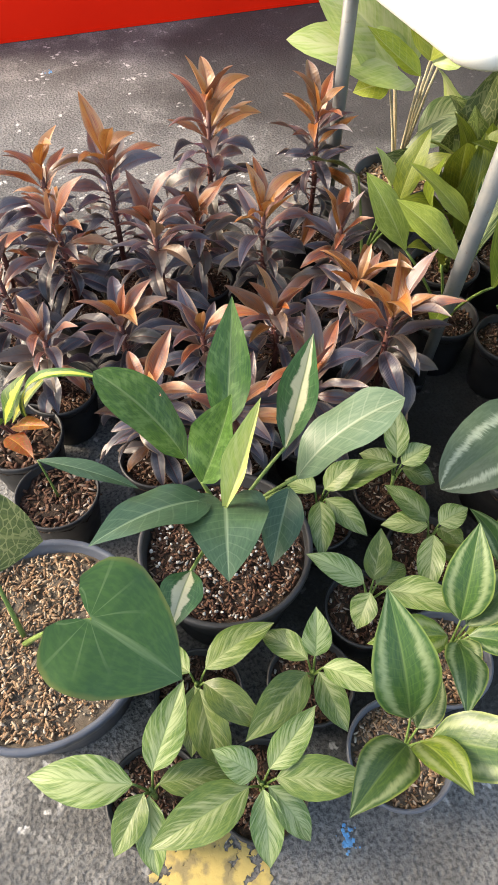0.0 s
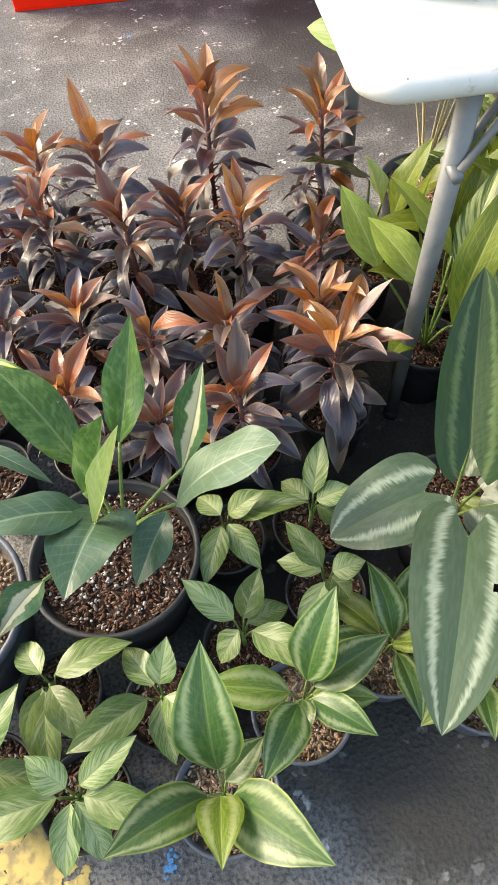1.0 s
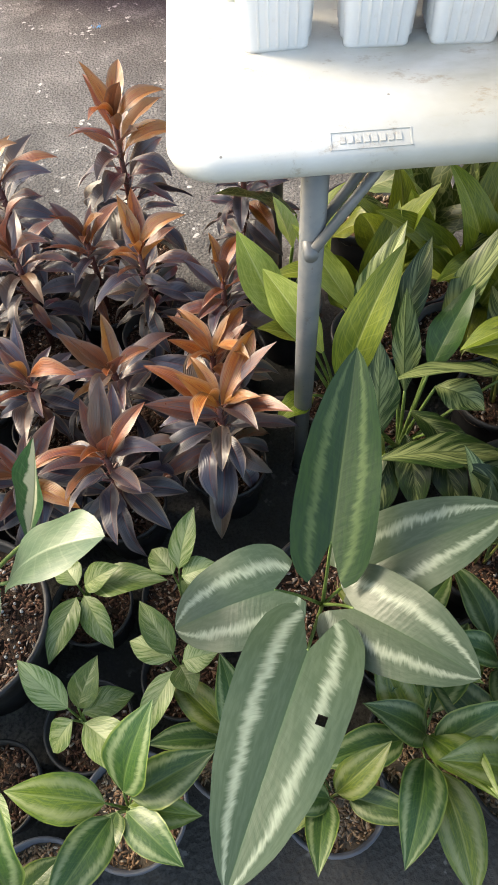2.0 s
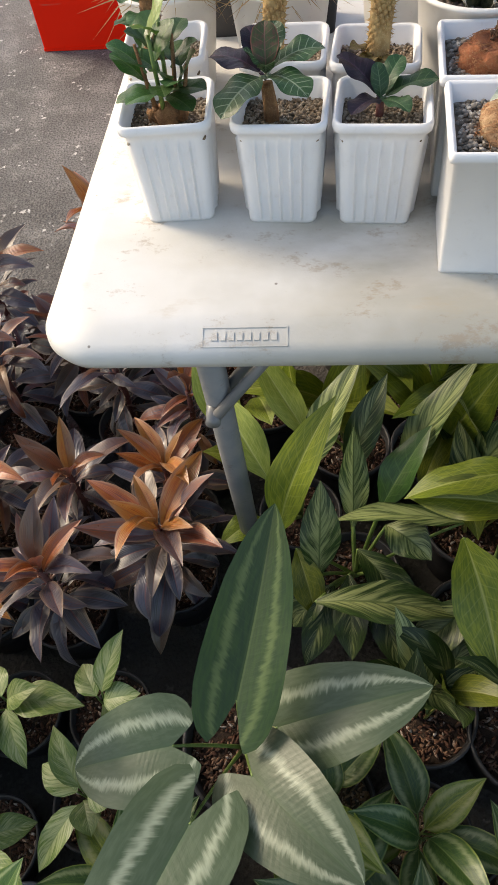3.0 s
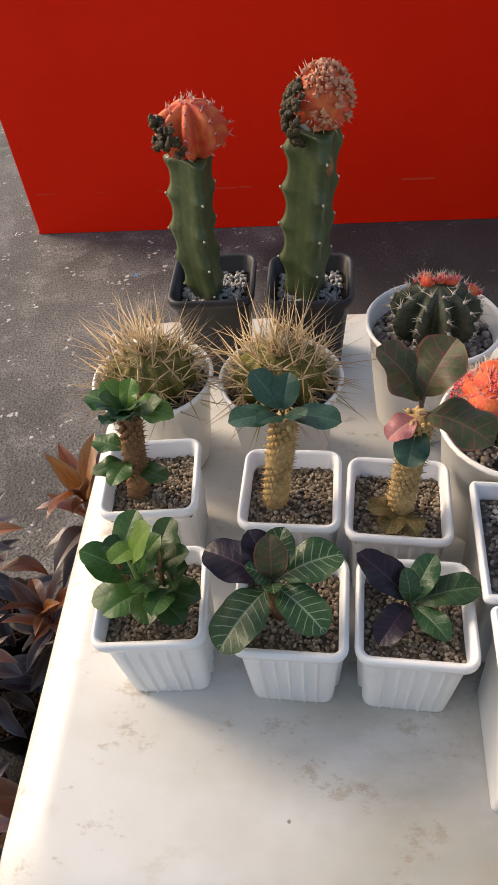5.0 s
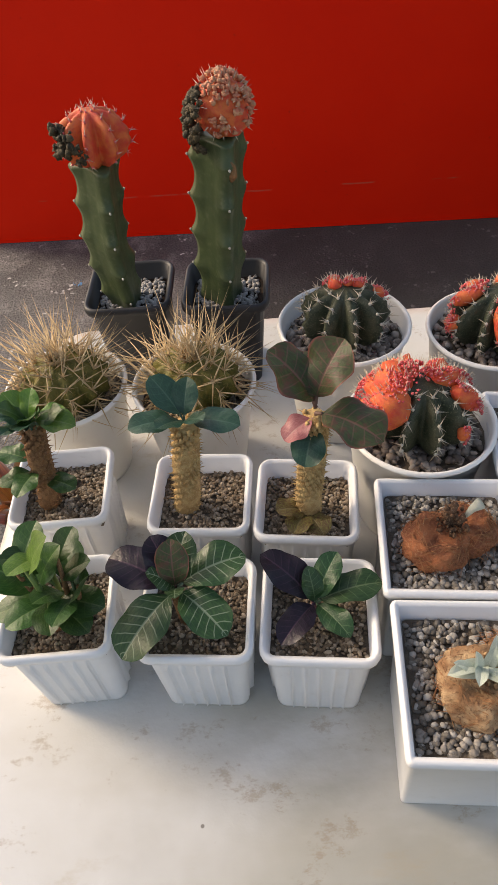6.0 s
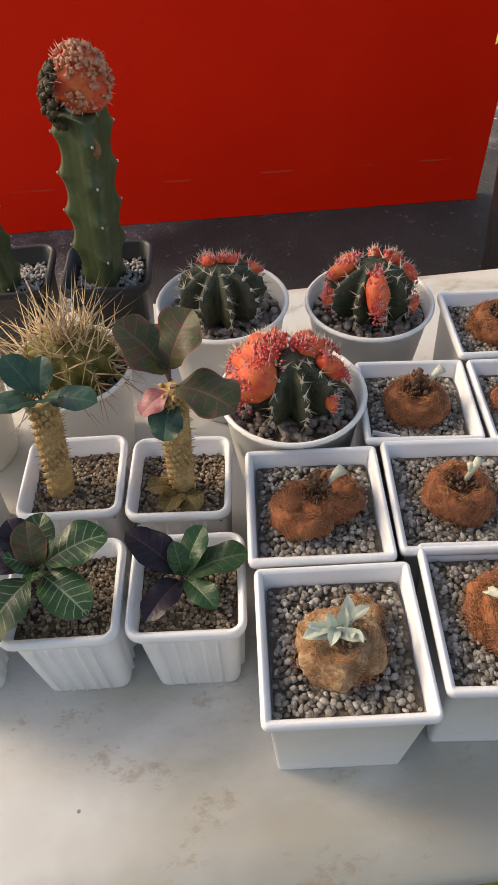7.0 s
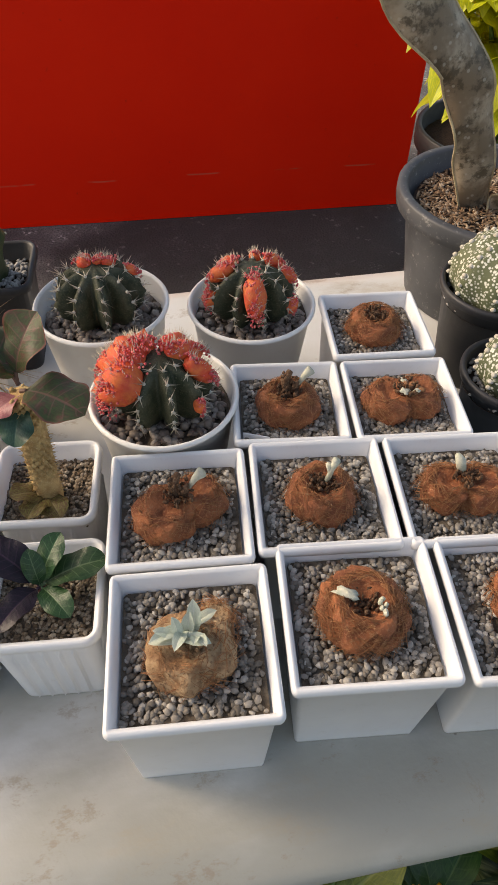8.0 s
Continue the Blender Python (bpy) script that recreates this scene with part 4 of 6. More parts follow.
# leafy seedling with a swollen brown foot
t = thing("potted_succulent", -0.314, 0.176, ZT, "leafy green seedling with swollen brown foot in white fluted pot", "potted plant", SEEDLINGS, -3)
fluted_pot(t, 0)
b = Build()
b.ball((0, -0.002, 0.098), 0.012, 0.011, 0.011, 14, 9, 0.5, 2)
b.ball((0.011, 0.002, 0.096), 0.008, 0.008, 0.008, 12, 8, 0.5, 3)
b.ball((-0.011, 0.003, 0.096), 0.008, 0.007, 0.009, 12, 8, 0.5, 4)
part("caudex", b, BARK_BROWN, t, "swollen brown foot")
rnd = random.Random(11)
for k, (dx, dy, h) in enumerate(((-0.018, 0.004, 0.06), (-0.004, -0.006, 0.07), (0.014, 0.003, 0.066), (0.003, 0.012, 0.072), (0.024, -0.006, 0.046))):
    b = Build()
    b.tube([(dx * 0.5, dy * 0.5, 0.096), (dx * 0.8, dy * 0.8, 0.096 + h * 0.55), (dx, dy, 0.096 + h)], [0.0026, 0.002, 0.0016], 6)
    part("stem", b, STALK_GREEN if k % 2 else BARK_BROWN, t)
    for j in range(3):
        az = rnd.uniform(0, 360)
        v = leaf_variants("seedling", 3, small_leaf(0.033, 0.024, "oval", pet=0.006))
        part("leaf", v[j % 3], DEEP if j != 2 else GRASS if k in (1, 3) else DEEP, t, "", leaf_pose((dx * (0.6 + 0.1 * j), dy * (0.6 + 0.1 * j), 0.096 + h * (0.4 + 0.22 * j)), az, rnd.uniform(0, 55), 0, rnd.uniform(0.8, 1.15)))
for az, pi_, sc in ((190, -8, 1.25), (215, 0, 1.1), (-20, 5, 1.25), (-45, -10, 1.1)):
    part("leaf", leaf_variants("seedling", 3, small_leaf(0.033, 0.021))[0], DEEP, t, "", leaf_pose((0, 0, 0.115), az, pi_, 0, sc * 0.9))

# seedling with pale veins on dark leaves
t = thing("potted_succulent", -0.214, 0.160, ZT, "dark leaved seedling with pale veins in white fluted pot", "potted plant", SEEDLINGS, -9)
fluted_pot(t, 1)
b = Build()
b.tube([(-0.008, 0.0, 0.088), (-0.01, 0.0, 0.11), (-0.012, 0.002, 0.124)], [0.007, 0.006, 0.005], 12)
part("stem", b, BARK_BROWN, t)
big = lambda k: leaf_blade(0.052, 0.036, "oval", 0.008, 40, 25, -50, 14, 0.2, 16, 6, k, 0.0016, curl=0.12)
for mat, az, pitch, sc, pz in ((VEINED, 235, -16, 1.2, 0.122), (PURPLE, 158, 4, 1.15, 0.12), (PURPLE, 125, 35, 0.85, 0.124), (VEINED, 22, 6, 1.1, 0.124), (VEINED, -42, -6, 1.05, 0.122), (VEINED, 75, 40, 0.85, 0.124), (BRONZE, 95, 55, 0.8, 0.124), (VEINED, 180, 45, 0.6, 0.122), (VEINED, -80, 40, 0.5, 0.122)):
    part("leaf", leaf_variants("netted", 3, big)[int(az) % 3], mat, t, "", leaf_pose((-0.012, 0.002, pz + 0.006), az, pitch, 0, sc * 0.84))

# dark purple seedling
t = thing("potted_succulent", -0.129, 0.146, ZT, "small dark purple and green seedling in white fluted pot", "potted plant", SEEDLINGS, -10)
fluted_pot(t, 2)
b = Build()
b.tube([(-0.002, 0.004, 0.085), (-0.003, 0.006, 0.106)], [0.004, 0.003], 8)
part("stem", b, STALK_RED, t)
for mat, az, pitch, sc in ((PURPLE, 150, 24, 1.05), (PURPLE, 238, 4, 0.88), (DARK_GREEN, 12, 8, 1.0), (DARK_GREEN, 60, 30, 0.8), (DARK_GREEN, -50, 2, 0.75), (DARK_GREEN, 110, 50, 0.6)):
    part("leaf", leaf_variants("narrow", 3, lambda k: leaf_blade(0.046, 0.027, "oval", 0.006, 40, 25, -45, 18, 0.24, 14, 5, k, 0.0014, curl=0.1))[int(az) % 3], mat, t, "", leaf_pose((-0.003, 0.006, 0.104), az, pitch, 0, sc))

# thorny trunk with a green tuft
t = thing("potted_euphorbia", -0.320, 0.289, ZT, "thorny brown trunk with small green leaves in white fluted pot", "potted plant", SEEDLINGS, -3)
fluted_pot(t, 3)
thorny_trunk(t, (-0.014, -0.004, 0.086), (-0.002, -0.004, 0.182), 0.0085, BARK_BROWN, 4)
rnd = random.Random(5)
for k in range(15):
    v = leaf_variants("tuft", 3, small_leaf(0.036, 0.026, "oval", pet=0.008, wave=0.25))
    part("leaf", v[k % 3], (DEEP, GRASS, TEAL, GRASS, DEEP)[k % 5], t, "", leaf_pose((-0.002, -0.004, 0.176 + 0.001 * k), k * 137.5, rnd.uniform(-10, 55), 0, rnd.uniform(0.6, 0.9)))
for az, z in ((200, 0.118), (160, 0.132), (-30, 0.112), (250, 0.125)):
    part("leaf", leaf_variants("tuft", 3, small_leaf(0.036, 0.026))[0], DEEP, t, "", leaf_pose((-0.010, -0.004, z + 0.01), az, 0, 0, 0.8))

# golden trunk with rounded blue green leaves
t = thing("potted_euphorbia", -0.2045, 0.263, ZT, "golden thorny trunk with rounded blue green leaves in white fluted pot", "potted plant", SEEDLINGS, -9)
fluted_pot(t, 4)
thorny_trunk(t, (-0.014, -0.002, 0.086), (-0.002, -0.002, 0.190), 0.0100, BARK_GOLD, 5, 230)
rosette(t, "teal", small_leaf(0.046, 0.034, "oval", pet=0.01, bend=-30), TEAL, (-0.002, -0.002, 0.192), [(-12, -4, 0.78), (200, 0, 0.75), (140, 30, 0.75), (-40, 25, 0.5), (80, 40, 0.6), (235, 20, 0.55)])

# golden trunk with bronze leaves
t = thing("potted_euphorbia", -0.121, 0.2425, ZT, "golden bristly trunk with bronze red leaves in white fluted pot", "potted plant", SEEDLINGS, -11)
fluted_pot(t, 5)
thorny_trunk(t, (0.000, -0.004, 0.086), (0.006, -0.004, 0.205), 0.0095, BARK_GOLD, 6, 330)
big2 = lambda k: leaf_blade(0.058, 0.052, "oval", 0.008, 40, 30, -45, 16, 0.26, 16, 6, k, 0.0018, curl=0.1)
v = leaf_variants("bronze", 3, big2)
for mat, az, pitch, sc, z in ((BRONZE, 155, 34, 1.15, 0.206), (BRONZE, 50, 40, 1.05, 0.21), (BRONZE, -30, -12, 1.15, 0.2), (PINK, 215, -30, 0.6, 0.196), (BRONZE, 110, 30, 0.8, 0.21), (TEAL, 255, -45, 0.7, 0.19)):
    part("leaf", v[int(az) % 3], mat, t, "", leaf_pose((0.006, -0.004, z + 0.008), az, pitch, 0, sc * 0.7))
for az, pitch in ((300, -35), (250, -28), (200, -15)):
    part("leaf", v[1], WITHERED, t, "withered leaf", leaf_pose((0.0, -0.008, 0.1), az, pitch + 30, 0, 0.45))

# the fluted pots are low: soil and plants sit one centimetre deeper
for seedling in [o for o in scene.objects if o.parent is None and o.name.startswith(("potted_succulent", "potted_euphorbia"))]:
    for piece in seedling.children:
        if not piece.name.startswith("pot"):
            piece.location.z -= 0.010


# ---- tubers in square pots ----
def tuber(t, kind, seed):
    """A flattened round tuber with a sunken crown, root hairs and sprouts."""
    rnd = random.Random(seed)
    b = Build()
    z0 = 0.111
    nu, nv = 48, 28
    lobes = {"double": ((-0.010, -0.006, 0.022), (0.013, 0.006, 0.02)), "heart": ((-0.012, 0.0, 0.019), (0.012, -0.002, 0.02)), "twin": ((-0.012, -0.002, 0.021), (0.012, 0.002, 0.02))}.get(kind, ((0, 0, 0.027 if kind == "big" else 0.024),))
    if kind == "tan":
        lobes = ((-0.004, -0.005, 0.024), (0.016, 0.016, 0.0115), (0.008, -0.006, 0.019))
    for n, (x, y, r) in enumerate(lobes):
        pts, faces = [], []
        for j in range(nv + 1):
            th = math.pi * j / nv
            for i in range(nu):
                ph = 2 * math.pi * i / nu
                d = Vector((math.sin(th) * math.cos(ph), math.sin(th) * math.sin(ph), math.cos(th)))
                k = 1.03 + 0.21 * noise.noise(d * 1.8 + Vector((seed, n, 0))) + 0.10 * noise.noise(d * 4.5 + Vector((seed, 0, 0))) + 0.05 * noise.noise(d * 15 + Vector((seed, 3, 0)))
                dent = 0.58 * math.exp(-((th / 0.6) ** 2))
                pts.append(Vector((x + d.x * r * k, y + d.y * r * k, z0 + d.z * r * 0.78 * (k - dent))))
        for j in range(nv):
            for i in range(nu):
                i2 = (i + 1) % nu
                faces.append((j * nu + i, (j + 1) * nu + i, (j + 1) * nu + i2, j * nu + i2))
        b.add(pts, faces)
    body = part("tuber", b, TUBER_TAN if kind == "tan" else TUBER, t)
    b = Build()
    R = max(r + math.hypot(x, y) * 0.5 for x, y, r in lobes)
    for k in range(420 if kind not in ("big", "heart") else 760):
        x, y, r = rnd.choice(lobes)
        a, th = rnd.uniform(0, 6.283), rnd.uniform(0.5, 1.75)
        d = Vector((math.sin(th) * math.cos(a), math.sin(th) * math.sin(a), math.cos(th) * 0.78))
        p = Vector((x, y, z0)) + d * r * 0.97
        tang = Vector((-math.sin(a), math.cos(a), 0)) * rnd.choice((-1, 1))
        ln = rnd.uniform(0.005, 0.012)
        b.tube([p, p + (d * 0.35 + tang * 0.8) * ln * 0.5, p + (d * 0.45 + tang * 1.2 - Vector((0, 0, 0.5))) * ln], [0.00028, 0.00024, 0.00012], 3)
    part("root_hairs", b, ROOT_HAIR, body, kind="stuff")
    top = z0 + (0.0175 if kind != "big" else 0.0150)
    b = Build()
    for k in range(42):
        a, q = rnd.uniform(0, 6.283), 0.011 * rnd.random() ** 0.7
        b.ball((q * math.cos(a), q * math.sin(a), top - 0.008 + 0.25 * q + rnd.uniform(0, 0.004)), rnd.uniform(0.0008, 0.0024), rnd.uniform(0.0008, 0.002), rnd.uniform(0.001, 0.0036), 6, 4, 0.8, k + seed)
    for k in range(34):
        a, q = rnd.uniform(0, 6.283), 0.008 * rnd.random()
        b.spine((q * math.cos(a), q * math.sin(a), top - 0.006), Vector((math.cos(a) * 0.8, math.sin(a) * 0.8, 1.0)), rnd.uniform(0.004, 0.009), 0.0006)
    if kind in ("crown", "double"):
        b.tube([(0.0, 0.004, top - 0.006), (-0.003, 0.005, top + 0.004), (0.001, 0.007, top + 0.012)], [0.0055, 0.004, 0.0026], 9)
        b.tube([(0.004, 0.002, top - 0.004), (0.006, 0.0, top + 0.006)], [0.0035, 0.002], 8)
        for k in range(26):
            b.ball((rnd.uniform(-0.006, 0.007), rnd.uniform(-0.001, 0.009), top + rnd.uniform(-0.003, 0.011)), rnd.uniform(0.0008, 0.002), None, None, 6, 4, 0.7, k)
    part("crown", b, ROOT_DARK if kind != "tan" else TUBER_TAN, body, "knobbly dry crown")
    b = Build()
    if kind in ("crown", "double"):
        b.tube([(0.008, 0.004, top), (0.013, 0.006, top + 0.008), (0.018, 0.007, top + 0.013)], [0.0015, 0.0028, 0.0045], 8)
    elif kind == "sprout":
        b.tube([(0.003, 0.002, top - 0.004), (0.006, 0.003, top + 0.008), (0.008, 0.003, top + 0.017)], [0.0022, 0.002, 0.0032], 8)
        b.tube([(0.005, 0.003, top + 0.002), (0.003, 0.004, top + 0.012)], [0.0016, 0.0022], 7)
    elif kind == "big":
        b.ball((-0.012, 0.004, top + 0.0025), 0.008, 0.0034, 0.0018, 12, 7, 0.7, 3, Euler((0, 0, -0.4)).to_matrix())
        for k in range(6):
            c = Build()
            c.ball((0.006 + rnd.uniform(-0.004, 0.005), -0.002 - 0.002 * k, top + 0.003), 0.0018, 0.0017, 0.0026, 7, 5, 0.5, k)
            part("bud", c, SPROUT, body, "white bud")
    elif kind == "heart":
        b.tube([(-0.002, 0.006, top - 0.004), (-0.004, 0.008, top + 0.004), (-0.007, 0.010, top + 0.009)], [0.0035, 0.004, 0.0022], 8)
    elif kind == "twin":
        for k in range(7):
            c = Build()
            c.ball((rnd.uniform(-0.012, 0.012), rnd.uniform(-0.006, 0.008), top - 0.003), 0.0045, 0.0026, 0.0012, 8, 5, 0.5, k, Euler((0, 0, 0.9 * k)).to_matrix())
            part("dry_scale", c, ROOT_HAIR if k % 2 else SPROUT, body)
    if b.v:
        part("sprout", b, SPROUT, body, "pale sprout")
    if kind == "tan":
        v = leaf_variants("succulent", 3, lambda k: leaf_blade(0.024, 0.0105, "strap", 0, 0, 25, -40, 25, 0.2, 9, 4, k))
        for k, (az, pitch, sc) in enumerate(((190, -5, 1.2), (205, 10, 0.9), (170, 20, 0.7), (90, 55, 0.9), (70, 70, 0.8), (-20, 5, 0.9), (20, 20, 0.8), (-60, 25, 0.7), (120, 65, 0.7), (250, 15, 0.8), (-100, 40, 0.6))):
            part("succulent_leaf", v[k % 3], SUCCULENT, body, "silvery green leaf", leaf_pose((-0.002 + 0.006 * math.cos(k * 1.9), 0.003 * math.sin(k * 2.3), top - 0.001), az, pitch, 0, sc * 1.05))


CAUDEX = "tubers in white square pots"
TUBERS = [
    (-0.0400, 0.0765, -9.5, 0.104, "tan", "tan lobed tuber with silvery leaves in white square pot"),
    (0.0715, 0.0705, -11, 0.104, "big", "hairy rust brown tuber with white buds in white square pot"),
    (0.1790, 0.0480, -11, 0.104, "plain", "rust brown round tuber in white square pot"),
    (-0.0270, 0.1820, -10, 0.101, "double", "rust brown lobed tuber with woody crown in white square pot"),
    (0.0770, 0.1670, -11, 0.101, "sprout", "rust brown tuber with pale forked sprout in white square pot"),
    (0.1810, 0.1460, -11, 0.101, "heart", "hairy heart shaped rust brown tuber in white square pot"),
    (0.0815, 0.2645, -12, 0.093, "crown", "rust brown tuber with knobbly crown in white square pot"),
    (0.1770, 0.2445, -11, 0.093, "twin", "two lobed rust brown tuber with dry scales in white square pot"),
    (0.1915, 0.3430, -10, 0.093, "round", "bare rust brown round tuber in white square pot"),
]
for k, (x, y, turn, w, kind, label) in enumerate(TUBERS):
    t = thing("potted_tuber", x, y, ZT, label, "potted plant", CAUDEX, turn)
    square_white_pot(t, k, w)
    tuber(t, kind, k + 1)


    if kind == "crown":
        b = Build()
        b.rings([[Vector((px, py, z)) for px, py in ((-0.039, -0.030), (-0.018, -0.036), (-0.0178, -0.0352), (-0.0388, -0.0292))] for z in (0.098, 0.1085)])
        part("plant_tag", b.mesh("plant_tag", False), LABEL_PAPER, t, "white plastic plant tag")


# ---- cacti ----
def ribbed_body(ribs, r, h, depth, z0, nv=14, per=6, seed=0, flat=0.0):
    b = Build()
    n = ribs * per
    rows = []
    for j in range(nv + 1):
        th = math.pi * (0.04 + 0.80 * j / nv)
        row = []
        for i in range(n):
            ph = 2 * math.pi * i / n
            lump = 0.5 + 0.5 * math.cos(ribs * ph)
            k = 1 - depth * (1 - lump) * math.sin(th) ** 0.5
            k *= 1 + 0.035 * lump * math.sin(th * 14 + seed)
            row.append(Vector((r * math.sin(th) * math.cos(ph) * k, r * math.sin(th) * math.sin(ph) * k, z0 + h * (0.5 + 0.5 * math.cos(th)) * (1 - flat * math.exp(-(th / 0.3) ** 2)))))
        rows.append(row)
    b.rings(rows)
    return b


def rib_points(ribs, r, h, z0, rows, lo=0.12, hi=0.62):
    for k in range(ribs):
        for j in range(rows):
            th = math.pi * (lo + (hi - lo) * j / (rows - 1))
            ph = 2 * math.pi * k / ribs
            d = Vector((math.sin(th) * math.cos(ph), math.sin(th) * math.sin(ph), math.cos(th)))
            yield Vector((r * d.x, r * d.y, z0 + h * (0.5 + 0.5 * math.cos(th)))), d


def chin_cactus(x, y, r, h, label, fruits, seed, turn=0.0, fill=0.86):
    t = thing("potted_cactus", x, y, ZT, label, "potted cactus", "grafted and ball cacti", turn)
    round_white_pot(t, r, h, seed, fill)
    rnd = random.Random(seed)
    z0 = h * fill - 0.006
    R, H = r * 0.66, 0.062
    body = part("body", ribbed_body(9, R, H, 0.5, z0, 18, 8, seed), CACTUS_DARK, t, "dark green ribbed cactus body")
    sp, ar = Build(), Build()
    for p, d in rib_points(9, R, H, z0, 6):
        ar.ball(p, 0.0016, 0.0016, 0.0016, 6, 4)
        for _ in range(6):
            e = d * 0.7 + Vector((rnd.uniform(-1, 1), rnd.uniform(-1, 1), rnd.uniform(-0.8, 0.9)))
            sp.spine(p, e, rnd.uniform(0.005, 0.012), 0.0006)
    part("areole_wool", ar, AREOLE, body, kind="stuff")
    part("spine_cover", sp, SPINE_PALE, body, kind="stuff")
    for k, (az, th, ln, wd) in enumerate(fruits):
        b, tips, sp = Build(), Build(), Build()
        a = radians(az)
        pts = []
        for i in range(9):
            q = radians(th) + (i / 8 - 0.5) * ln
            d = Vector((math.sin(q) * math.cos(a), math.sin(q) * math.sin(a), math.cos(q)))
            pts.append(Vector((R * 0.97 * d.x, R * 0.97 * d.y, z0 + H * (0.5 + 0.51 * math.cos(q)))))
        b.tube(pts, [wd * s for s in (0.35, 0.75, 0.95, 1.05, 1.0, 0.95, 0.85, 0.7, 0.3)], 12)
        for _ in range(int(260 * ln * wd / 0.012)):
            i = rnd.randint(0, 8)
            d = (pts[i] - Vector((0, 0, z0 + H * 0.35))).normalized()
            e = (d + Vector((rnd.uniform(-1, 1), rnd.uniform(-1, 1), rnd.uniform(-1, 1))) * 0.8).normalized()
            p = pts[i] + e * wd * 0.92
            tips.ball(p, rnd.uniform(0.0005, 0.0014), None, None, 5, 4, 0.6, k)
            if rnd.random() < 0.35:
                sp.spine(p, e + Vector((0, 0, 0.4)), rnd.uniform(0.004, 0.008), 0.0004)
        mid = Vector((0, 0, z0 + H * 0.3))
        b.v = [tuple(Vector(p) + (Vector(p) - mid).normalized() * wd * 0.55 * noise.noise(Vector(p) * 150)) for p in b.v]
        o = part("offset", b, CORAL, t, "coral red mutated rib")
        part("knob_cover", tips, CORAL_TIP, o, kind="stuff")
        part("spine_cover", sp, SPINE_PALE, o, kind="stuff")
    return t


chin_cactus(-0.018, 0.290, 0.062, 0.124, "ball cactus with coral red mutated ribs in cream round pot", [(165, 44, 1.0, 0.018), (205, 56, 1.0, 0.018), (132, 42, 0.9, 0.013), (185, 84, 0.7, 0.013), (25, 34, 0.9, 0.0095), (62, 40, 1.0, 0.009), (-12, 52, 0.8, 0.0085), (-45, 88, 0.4, 0.005)], 3, -8)
chin_cactus(-0.053, 0.425, 0.064, 0.126, "dark green ball cactus with red tips in cream round pot", [(150, 16, 0.35, 0.0058), (120, 26, 0.3, 0.005), (70, 12, 0.3, 0.005), (30, 20, 0.35, 0.0055), (10, 52, 0.4, 0.0055)], 5, -8, 0.86)
chin_cactus(0.089, 0.408, 0.063, 0.112, "ball cactus with orange mutated ribs in cream round pot", [(268, 56, 1.15, 0.0105), (170, 46, 0.8, 0.0075), (190, 88, 0.5, 0.008), (140, 40, 0.6, 0.006), (35, 44, 0.7, 0.0075), (5, 62, 0.6, 0.0065), (-30, 95, 0.5, 0.0075), (75, 40, 0.5, 0.006)], 7, -8)


def golden_cactus(x, y, seed, label):
    t = thing("potted_cactus", x, y, ZT, label, "potted cactus", "golden spined cacti", seed * 17)
    h, r = 0.112, 0.058
    round_white_pot(t, r, h, 20 + seed, 0.84, 0.0025, GRAVEL_BROWN)
    rnd = random.Random(seed)
    z0 = h * 0.84 - 0.006
    R, H = 0.043, 0.052
    body = part("body", ribbed_body(12, R, H, 0.28, z0, seed=seed), CACTUS_OLIVE, t, "olive ribbed cactus body")
    sp, fine = Build(), Build()
    for p, d in rib_points(12, R, H, z0, 6, 0.05, 0.6):
        for _ in range(5):
            e = d * 1.1 + Vector((rnd.uniform(-1, 1), rnd.uniform(-1, 1), rnd.uniform(-0.5, 0.75)))
            sp.spine(p, e, 0.016 + 0.048 * rnd.random() ** 1.4, 0.00095)
        for _ in range(6):
            e = d + Vector((rnd.uniform(-1, 1), rnd.uniform(-1, 1), rnd.uniform(-1, 1)))
            fine.spine(p, e, rnd.uniform(0.007, 0.013), 0.0005)
    part("spine_cover", sp, SPINE_GOLD, body, "long straw coloured spines", kind="stuff")
    part("fine_spine_cover", fine, SPINE_GOLD, body, kind="stuff")
    return t


golden_cactus(-0.322, 0.402, 1, "ball cactus with long golden spines in cream round pot")
golden_cactus(-0.202, 0.384, 2, "ball cactus with golden spines in cream round pot")


def grafted_stem(t, path, r, ribs, seed, z_turn):
    """A three or four ribbed green stock with wavy rib edges and small areoles."""
    b, n = Build(), ribs * 8
    rows = []
    edge = []
    K, waves = 72, 15.0
    bumps = [round((m * math.pi - seed) / waves * K) for m in range(40)]
    for k in range(K + 1):
        f = k / K
        p = Vector((np.interp(f, [0, 0.5, 1], [q[0] for q in path]), np.interp(f, [0, 0.5, 1], [q[1] for q in path]), path[0][2] + (path[2][2] - path[0][2]) * f))
        row = []
        for i in range(n):
            ph = 2 * math.pi * i / n + z_turn
            lump = (0.5 + 0.5 * math.cos(ribs * 2 * math.pi * i / n)) ** 2.6
            q = r * (0.54 + lump * (0.42 + 0.24 * (1 - abs(math.sin(f * waves + seed))) ** 1.2))
            q *= 0.80 + 0.20 * min(1, f * 3.5)
            row.append(p + Vector((q * math.cos(ph), q * math.sin(ph), 0)))
        rows.append(row)
        if 2 < k < K - 2 and k in bumps:
            edge += [row[j * 8] for j in range(ribs)]
    b.rings(rows)
    stem = part("stem", b, CACTUS, t, "grey green ribbed grafting stock")
    ar = Build()
    for p in edge:
        ar.ball(p, 0.0013, 0.0013, 0.0015, 6, 4)
    part("areole_wool", ar, AREOLE, stem, kind="stuff")
    return stem


